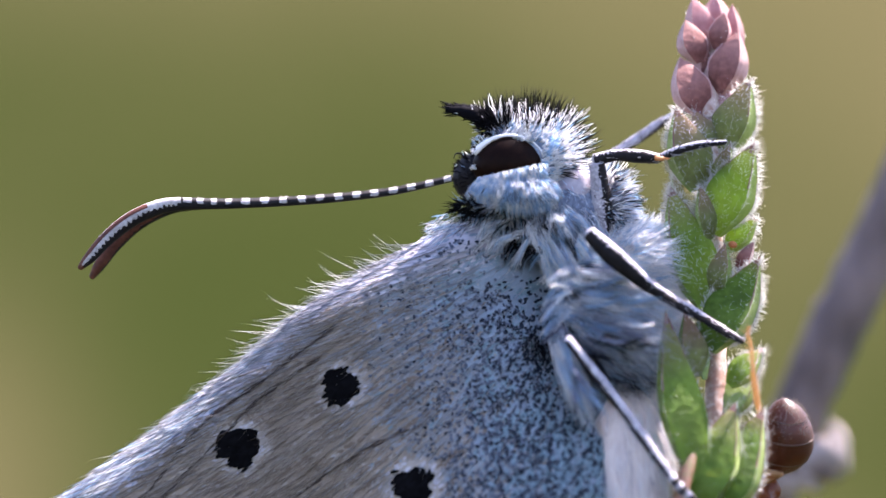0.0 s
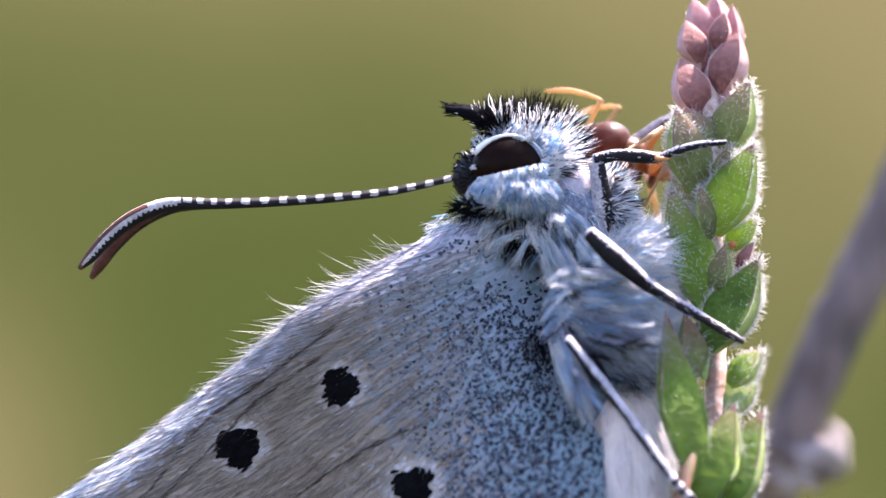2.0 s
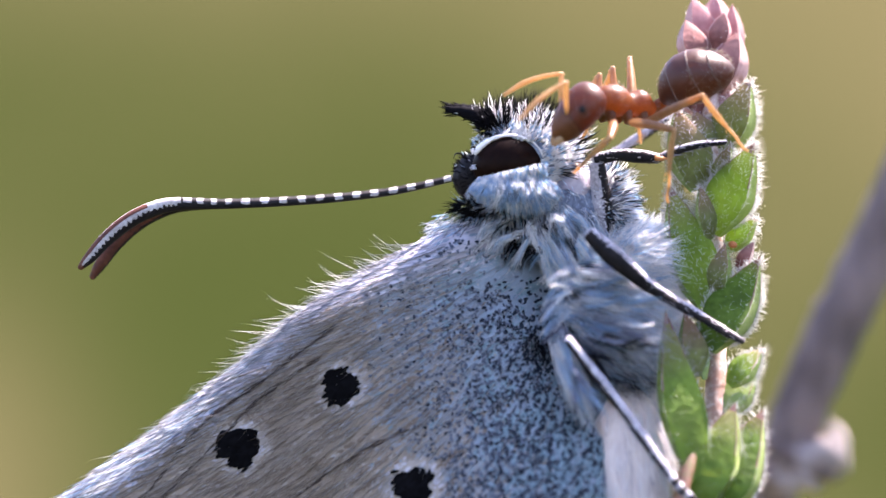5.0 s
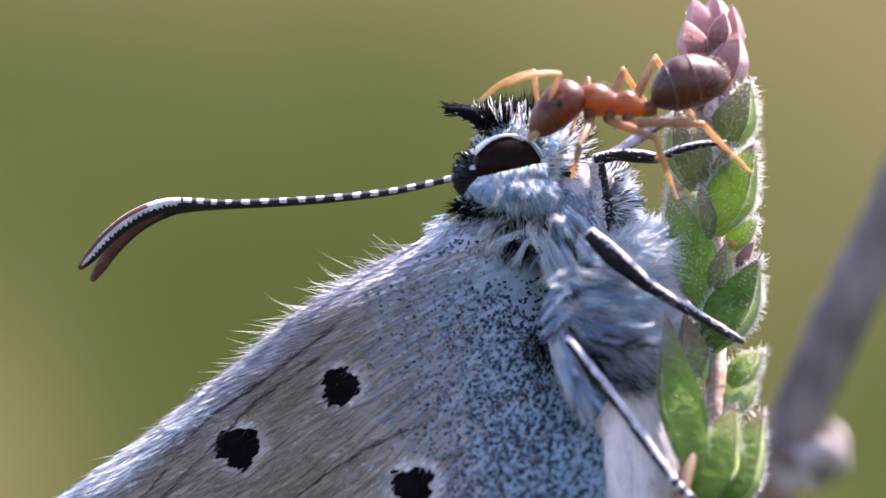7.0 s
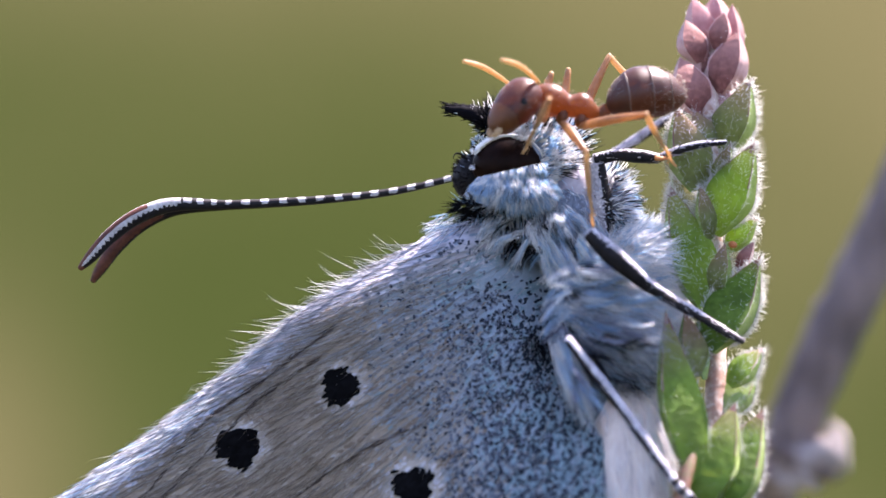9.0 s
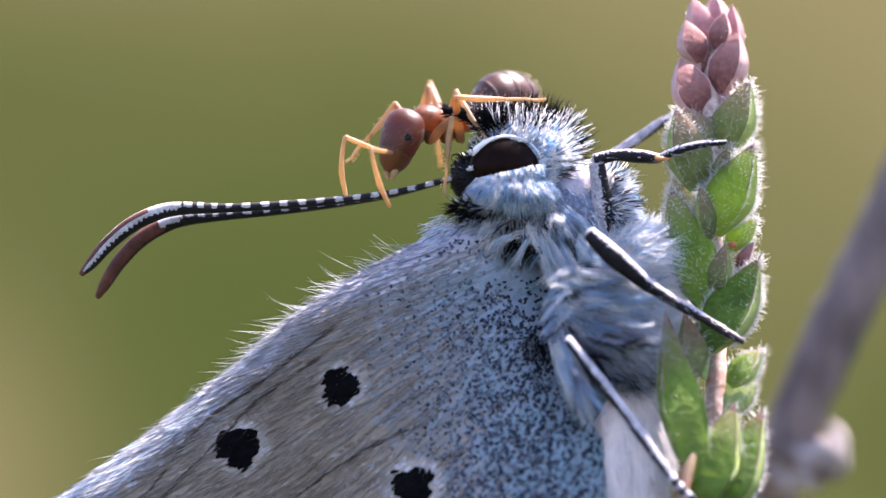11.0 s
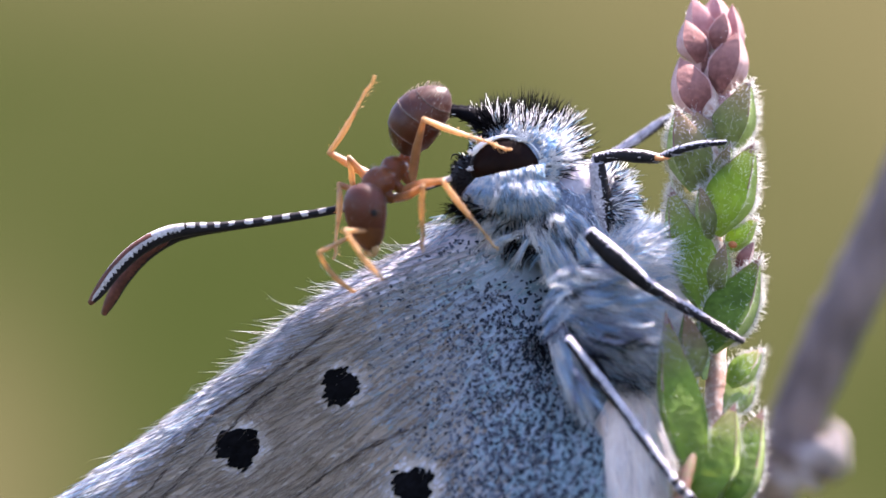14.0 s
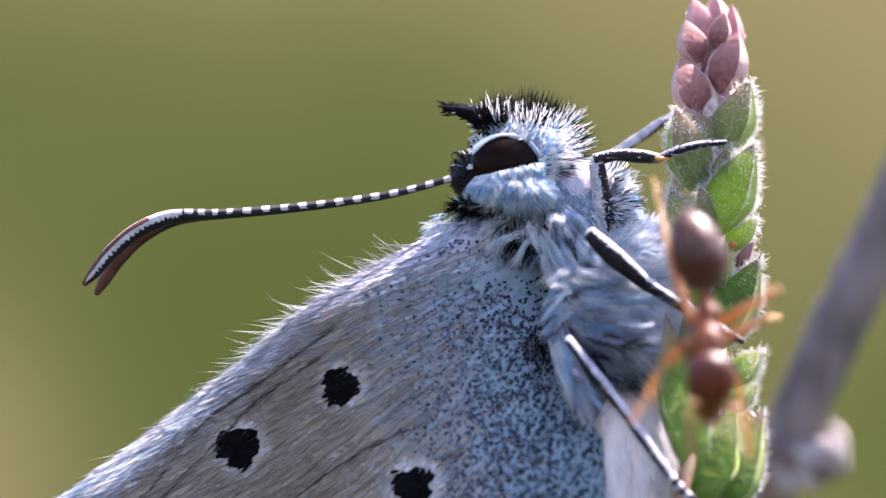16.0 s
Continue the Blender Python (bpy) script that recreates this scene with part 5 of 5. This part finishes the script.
# ---- what moves ----
def motions():
    keys = []

    def ant_at(t, front, back, jaw, tail, up, **feet):
        """The ant at one time: both ends of its middle, its jaws, the tip of its tail, its back's direction, and known feet."""
        def reach(p, q, length):
            """q moved in depth until it lies at its true distance from p."""
            short = length ** 2 - (q[0] - p[0]) ** 2 - (q[1] - p[1]) ** 2
            return (q[0], q[1], p[2] + math.copysign(math.sqrt(max(short, 0)), q[2] - p[2])) if short > 0.15 * length ** 2 else q
        deep = np.interp(t, [2.8, 4.0, 5.2, 8.0, 9.2, 11.3, 13.5, 14.3, 14.5, 15.0, 15.5, 15.7, 16.0], [0, -5, -38, -38, 5, 55, 55, 0, -80, -80, -130, -210, -310])
        front, back, jaw, tail = [(q[0], q[1], q[2] + deep) for q in (front, back, jaw, tail)]
        feet = {h: (q[0], q[1], q[2] + deep * (0.7 if t > 14.3 else 0 if t > 11 else 0.6 if deep > 0 else 0.2), *q[3:]) for h, q in feet.items()}
        back = reach(front, back, 124)
        keys.append((t, front, back, reach(front, jaw, 104), reach(back, tail, 150), up, feet))

    ant_at(0.0, (1332, 925, 110), (1368, 848, 115), (1280, 985, 100), (1386, 672, 130), (0.8, -0.2, 0.3), RR=(1318, 583, 90, 1, 0.1, -0.5))
    ant_at(0.1, (1326, 905, 110), (1360, 826, 115), (1275, 965, 100), (1380, 652, 130), (0.8, -0.2, 0.3), RR=(1318, 583, 90, 1, 0.1, -0.5))
    ant_at(0.2, (1316, 770, 130), (1348, 692, 125), (1286, 830, 130), (1474, 590, 100), (0.8, -0.1, 0.4), RR=(1318, 584, 100, 1, 0.5, -0.3), LR=(1338, 520, 120, 1, -0.5, 0))
    ant_at(0.3, (1318, 650, 150), (1366, 652, 125), (1262, 640, 150), (1492, 602, 60), (0.8, 0.0, 0.5), RR=(1310, 590, 80, 1, 1, -0.2), LR=(1345, 452, 110, 1, -0.7, 0))
    ant_at(0.4, (1320, 566, 160), (1366, 604, 120), (1262, 536, 170), (1450, 634, 20), (0.9, 0.0, 0.5), RR=(1280, 590, 64, 1, 1, 0), LR=(1343, 441, 225, 1, -0.9, 0))
    ant_at(0.5, (1330, 562, 150), (1368, 600, 120), (1272, 528, 180), (1442, 636, 30), (0.9, 0.0, 0.5), RR=(1272, 585, 54, 1, 1, 0), LR=(1345, 440, 225, 1, -0.9, 0), LM=(1345, 490, 100))
    ant_at(0.8, (1240, 440, 180), (1320, 510, 160), (1180, 390, 170), (1410, 570, 60), (0.4, 0.6, 0.6))
    ant_at(1.0, (1190, 335, 170), (1285, 400, 170), (1132, 335, 150), (1362, 506, 120), (0.4, 0.5, 0.7), RR=(1400, 380, 150))
    ant_at(1.5, (1110, 300, 150), (1215, 325, 170), (1050, 295, 140), (1345, 390, 160), (0.1, 0.5, 0.8), LM=(1140, 410, 100))
    ant_at(2.0, (1090, 262, 150), (1190, 305, 170), (1010, 262, 150), (1325, 360, 170), (0.1, 0.5, 0.8), LM=(1130, 380, 100))
    ant_at(2.5, (1105, 303, 150), (1205, 325, 170), (1040, 290, 140), (1330, 370, 170), (0.1, 0.4, 0.9), LM=(1130, 400, 100))
    ant_at(2.8, (1060, 165, 60), (1150, 230, 120), (985, 195, 20), (1255, 180, 200), (0, 0.1, 1), LM=(1165, 265, 0))
    ant_at(3.0, (1056, 133, -40), (1098, 142, 60), (988, 208, -90), (1146, 146, 210), (0, 0.0, 1), LM=(1165, 270, -20), LR=(1205, 275, 0), RF=(900, 145, 60))
    ant_at(3.5, (1018, 140, -70), (1100, 156, -72), (935, 232, -72), (1206, 96, -74), (0, -0.2, 1), LF=(1078, 276, -50), LM=(1160, 300, -30), LR=(1305, 210, -10, 1, -1, -0.3), RF=(925, 160, 60))
    ant_at(4.0, (1026, 190, -60), (1108, 184, 20), (945, 278, -75), (1224, 88, -60), (0, -0.15, 1), LF=(1045, 288, -30, 1, -0.3, -1), LM=(1174, 372, -20, 1, -0.4, -0.6), LR=(1300, 212, -5, 0.5, -1, -0.6), RF=(1000, 215, 60))
    ant_at(5.2, (1060, 180, -30), (1170, 186, -20), (980, 250, -50), (1310, 130, 0), (0, -0.12, 1), LF=(1020, 300, -30), LM=(1180, 350, -10), LR=(1320, 270, -5))
    ant_at(6.3, (1094, 186, -20), (1214, 184, -20), (1014, 240, -40), (1364, 144, -10), (0, -0.1, 1), LF=(1050, 290, -20), LM=(1260, 385, -10), LR=(1340, 275, -5))
    ant_at(6.5, (1080, 184, -20), (1198, 182, -20), (998, 242, -40), (1344, 142, -10), (0, -0.1, 1), LF=(1050, 290, -20), LM=(1260, 385, -10), LR=(1340, 275, -5))
    ant_at(7.0, (1023, 178, -30), (1139, 188, -20), (934, 242, -50), (1291, 140, 0), (0, -0.1, 1), LF=(1015, 308, -20), LM=(1195, 345, -10), LR=(1325, 302, -5), RR=(1240, 220, 80, 0, -1, 0), RM=(1165, 205, 90, 0.2, -1, 0), RF=(1010, 250, 60))
    ant_at(7.5, (1025, 195, -30), (1138, 200, -20), (950, 288, -50), (1287, 160, 0), (0, -0.1, 1), LF=(1020, 310, -20), LM=(1195, 345, -10), LR=(1325, 302, -5), RR=(1240, 220, 80, 0, -1, 0), RM=(1150, 200, 90), RF=(1010, 270, 60))
    ant_at(8.0, (1020, 200, -30), (1137, 198, -20), (950, 272, -50), (1285, 155, 0), (0, -0.1, 1), LF=(1025, 310, -20), LM=(1195, 345, -10), LR=(1325, 302, -5), RR=(1240, 220, 80, 0, -1, 0), RM=(1130, 220, 90), RF=(1010, 270, 60))
    ant_at(8.5, (947, 172, -40), (1070, 186, -30), (862, 260, -60), (1217, 145, -10), (0, -0.1, 1), LF=(950, 270, -30), LM=(1192, 345, -20), LR=(1192, 305, 0), RR=(1195, 180, 80, 0, -1, 0), RF=(930, 230, 60))
    ant_at(9.0, (936, 174, -40), (1064, 196, -30), (868, 236, -60), (1218, 172, -10), (0, -0.1, 1), LF=(930, 265, -40), LM=(1048, 400, -50), LR=(1190, 290, 0), RR=(1180, 200, 80, 0.1, -1, 0), RF=(930, 230, 60))
    ant_at(9.2, (902, 178, -40), (1030, 190, -30), (835, 238, -60), (1190, 155, -10), (0, -0.1, 1), LF=(875, 290, -30), LM=(1070, 360, -20), LR=(1198, 278, 0), RR=(1160, 200, 80))
    ant_at(10.2, (800, 195, -20), (925, 185, 0), (735, 265, -30), (1075, 150, 40), (0, -0.1, 1), LF=(800, 310, 10), LM=(880, 280, -20), LR=(1030, 240, 10))
    ant_at(11.3, (690, 240, 40), (778, 232, 80), (662, 345, 20), (885, 175, 150), (-0.2, -0.2, 1), LF=(775, 365, 40), LM=(870, 275, 0), LR=(920, 170, 60))
    ant_at(11.5, (652, 285, -10), (718, 248, 30), (634, 400, -30), (798, 178, 90), (-0.4, -0.3, 0.8), LF=(746, 427, 0), LM=(809, 297, -20, 0.5, -0.3, -1), RF=(722, 436, 20), LR=(857, 273, 0, 0.2, -1, -0.3), RR=(838, 172, 60, -0.4, -1, 0.2), RM=(575, 400, 40))
    ant_at(12.0, (650, 358, -70), (710, 300, -20), (660, 480, -80), (778, 172, 20), (-0.6, -0.5, 0.6), LF=(745, 450, -10), LM=(880, 440, -60), LR=(896, 268, -46), RM=(640, 320, 20), RR=(830, 270, 40))
    ant_at(12.5, (608, 345, -40), (692, 285, -20), (597, 468, -50), (795, 150, 10), (-0.7, -0.4, 0.6), LF=(690, 465, -10), LM=(880, 440, -60), LR=(896, 268, -46), RM=(630, 330, 30), RF=(680, 455, 30), RR=(830, 270, 40))
    ant_at(13.0, (602, 340, -40), (690, 278, -20), (562, 474, -50), (796, 166, 10), (-0.7, -0.4, 0.6), LF=(648, 505, -10), LM=(880, 440, -60), LR=(896, 268, -46), RM=(630, 330, 30), RF=(655, 420, 30))
    ant_at(13.5, (575, 378, -40), (662, 322, -20), (553, 497, -50), (764, 194, 10), (-0.7, -0.4, 0.6), LF=(600, 510, -10), LM=(878, 440, -60), LR=(895, 268, -46), RM=(620, 330, 30), RR=(855, 240, 30))
    ant_at(14.0, (655, 345, -60), (712, 285, -40), (655, 455, -70), (795, 158, -10), (-0.6, -0.5, 0.5), RR=(664, 141, 30, -1, -0.3, 0.2), LM=(875, 440, -60), LR=(898, 268, -46), LF=(745, 440, -10))
    ant_at(14.3, (745, 318, -100), (768, 250, -80), (765, 425, -110), (832, 105, -50), (-0.5, -0.9, 0.2), LM=(970, 335, -40), LR=(900, 265, -20), RM=(720, 440, -40), RF=(700, 360, 0))
    ant_at(14.5, (868, 335, -140), (860, 255, -120), (915, 463, -150), (884, 142, -200), (-0.2, -1, 0.2), RR=(765, 200, -20), RM=(700, 340, -10), RF=(825, 480, -60), LR=(1010, 200, -30), LM=(1040, 280, -30))
    ant_at(14.6, (932, 316, -140), (885, 252, -122), (986, 436, -148), (826, 142, -180), (0.0, -0.95, 0.3), RR=(773, 215, -25), RM=(710, 335, -15), RF=(925, 440, -60), LR=(1005, 175, -40), LM=(1042, 268, -40))
    ant_at(14.8, (1008, 298, -140), (938, 240, -126), (1060, 408, -145), (815, 142, -140), (0.2, -0.88, 0.4), RR=(796, 240, -28), RM=(835, 385, -30), RF=(965, 425, -55), LR=(1040, 150, -50), LM=(1075, 268, -50))
    ant_at(15.0, (1066, 284, -140), (992, 226, -130), (1100, 388, -140), (850, 145, -100), (0.4, -0.8, 0.5), RM=(855, 410, -40), RF=(1030, 380, -50), RR=(815, 270, -30), LM=(1125, 262, -60, 0, -1, -0.4), LR=(1125, 205, -60, 0, -0.8, -0.6), LF=(1150, 350, -40))
    ant_at(15.3, (1090, 305, -150), (1052, 250, -140), (1095, 425, -150), (945, 155, -180), (0.3, -0.9, 0.3), RM=(860, 410, -40), RF=(1030, 400, -50), RR=(830, 270, -30), LM=(1225, 315, -40), LR=(1110, 165, -60))
    ant_at(15.5, (1078, 360, -160), (1056, 280, -150), (1100, 510, -160), (1000, 188, -200), (0.1, -1, 0.2), RM=(910, 420, -40), RF=(1050, 420, -60), RR=(850, 250, -30), LM=(1225, 315, -40), LF=(1130, 490, -50))
    ant_at(15.7, (1122, 555, -170), (1125, 450, -160), (1115, 670, -160), (1120, 265, -130), (0.05, -1, 0.1), RM=(920, 500, -40), RR=(1000, 380, -40), LR=(1150, 280, -40), LM=(1230, 500, -40), LF=(1190, 680, -50))
    ant_at(16.0, (1254, 638, -170), (1252, 534, -160), (1252, 768, -160), (1205, 358, -120), (0.1, -1, 0.1), RR=(1160, 290, -20), RM=(1130, 750, -30), LM=(1380, 565, -40), LF=(1330, 770, -40))

    def turn(p):
        return np.array([p[0], p[2], -p[1]], float)

    times = np.array([k[0] for k in keys])

    def axes(x, up):
        x = x / np.linalg.norm(x)
        z = up - x * np.dot(up, x)
        z /= np.linalg.norm(z)
        return np.stack([x, np.cross(z, x), z], 1)

    # plan rows in a right-handed frame: x, depth, up
    chan = {"front": [], "back": [], "jaw": [], "tail": [], "up": []}
    chan.update({h: [] for h in HIPS})
    chan.update({h + "_knee": [] for h in HIPS})
    for t, front, back, jaw, tail, up, feet in keys:
        F, B = turn(front), turn(back)
        R = axes(F - B, np.array(up, float))
        C = (F + B) / 2
        for name, q in (("front", F), ("back", B), ("jaw", turn(jaw)), ("tail", turn(tail)), ("up", np.array(up, float))):
            chan[name].append(q)
        for h, (hx, hy, a, b) in HIPS.items():
            wide = 0.8 if t > 11.4 else 1.4 if hy > 0 else 0.35
            own = h in feet and len(feet[h]) > 3
            chan[h + "_knee"].append(turn(feet[h][3:]) if own else R @ np.array([0.0, math.copysign(wide, hy), 1.0]))
            if h in feet:
                chan[h].append(turn(feet[h]))
            else:
                sx, sy, sz = STANCE[h[1]]
                w = 14 * math.sin(t * 9 + hx * 0.05 + (2 if hy > 0 else 0))
                chan[h].append(C + R @ np.array([hx + sx + w, hy + math.copysign(sy, hy), sz]))

    def glide(rows, t):
        """A curve through the keys that never overshoots them."""
        y = np.array(rows)
        h = np.diff(times)[:, None]
        s = np.diff(y, axis=0) / h
        m = np.zeros_like(y)
        m[0], m[-1] = s[0], s[-1]
        same = (s[:-1] * s[1:]) > 0
        w1, w2 = 2 * h[1:] + h[:-1], h[1:] + 2 * h[:-1]
        with np.errstate(divide="ignore", invalid="ignore"):
            mean = (w1 + w2) / (w1 / s[:-1] + w2 / s[1:])
        m[1:-1] = np.where(same, mean, 0)
        i = int(np.clip(np.searchsorted(times, t, side="right") - 1, 0, len(times) - 2))
        d = times[i + 1] - times[i]
        u = (t - times[i]) / d
        return ((1 + 2 * u) * (1 - u) ** 2 * y[i] + u * (1 - u) ** 2 * d * m[i] + u * u * (3 - 2 * u) * y[i + 1] + u * u * (u - 1) * d * m[i + 1])

    def metres(q):
        return at(q[0], -q[2], q[1])

    def m4(R, p):
        return Matrix.Translation(Vector([float(c) for c in p])) @ Matrix(R.tolist()).to_4x4()

    rows = {name: [] for name in ("ant", "head", "gaster", "feeler_l", "feeler_r", *HIPS, *(h + "_shin" for h in HIPS))}
    for step in range(0, 161):
        t = step / 10
        q = {name: glide(v, t) for name, v in chan.items()}
        R = axes(q["front"] - q["back"], q["up"])
        C = (q["front"] + q["back"]) / 2
        rows["ant"].append((t, m4(R, metres(C))))
        neck, waist = np.array([60.0, 0, 2]), np.array([-68.0, 0, 6])
        inv = R.T
        jaw = inv @ (q["jaw"] - C) - neck
        rows["head"].append((t, m4(axes(jaw, np.array([0.25, 0, 1.0])), neck * U)))
        tail = inv @ (q["tail"] - C) - waist
        rows["gaster"].append((t, m4(axes(tail, np.array([0.25, 0, 1.0])), waist * U)))
        for key, s, ph in (("feeler_l", 1, 0.0), ("feeler_r", -1, 1.7)):
            lean = np.interp(t, [0, 2.7, 3.2, 4.6, 7.6, 8.4, 9.2, 10.2, 11.3, 14.2, 14.8, 16], [20, 20, 0, -5, -5, -35, -35, 10, 60, 60, 40, 40])
            rows[key].append((t, pose(70 * U, s * 12 * U, 14 * U, 0, lean + 14 * math.sin(5.3 * t + ph), s * 12 * math.sin(3.7 * t + ph))))
        for h, (hx, hy, a, b) in HIPS.items():
            hip = np.array([hx, hy + math.copysign(5, hy), -32.0])
            foot = inv @ (q[h] - C) - hip
            dist = min(max(np.linalg.norm(foot), abs(a - b) + 12), a + b - 4)
            way = foot / np.linalg.norm(foot)
            along = (a * a - b * b + dist * dist) / (2 * dist)
            rise = math.sqrt(max(a * a - along * along, 1))
            pole = inv @ q[h + "_knee"]
            side = pole - way * np.dot(pole, way)
            side /= np.linalg.norm(side)
            knee = way * along + side * rise
            A = axes(knee, side)
            rows[h].append((t, m4(A, hip * U)))
            rows[h + "_shin"].append((t, m4(axes(A.T @ (way * dist - knee), np.array([1.0, 0, 0.3])), np.array([a, 0, 0]) * U)))
    walk(ANT, rows.pop("ant"))
    for name, r in rows.items():
        walk(PARTS[name], r)
    # the butterfly's antennae sink and part as the ant reaches them
    base = [f.location.copy() for f in FEELERS]

    def sway(f, p, table):
        walk(f, [(t, Matrix.Translation(p) @ pose(0, 0, 0, 0, -dy, dx)) for t, dy, dx in table])
    sway(FEELERS[0], base[0], [(0, 0, 0), (4, 0, 0), (6.5, 0, 0), (9.2, 0.1, 0), (10.4, 0.4, 0), (11.3, 2.2, 0), (11.5, 5.7, 0), (12, 5.3, 0), (12.5, 4.4, 0), (13, 5.7, 0), (13.5, 7.7, 0), (14, 5.5, 0),
                               (14.5, 4.2, 0), (15, 3.0, 0), (15.5, 2.6, 0), (16, 2.5, 0)])
    sway(FEELERS[1], base[1], [(0, 0, 0), (4, 0, 0), (6.5, 0.3, 0), (9.2, 0.6, 0), (10.4, 1.2, 0), (11.3, 3.8, 0), (11.5, 3.9, 0), (12, 5.5, 0), (12.5, 5.9, 0), (13, 5.9, 0), (13.5, 6.2, 0), (14, 5.9, 0),
                               (14.5, 4.3, 0), (15, 2.9, 0), (15.5, 2.6, 0), (16, 2.6, 0)])
    p = HEAD.location.copy()
    walk(HEAD, [(t, Matrix.Translation(p + Vector((dx * U, 0, dz * U)))) for t, dx, dz in ((0, 0, 0), (9.2, -1, 0), (11.3, -5, -2), (14, -5, -2), (16, -5, 1))])


motions()
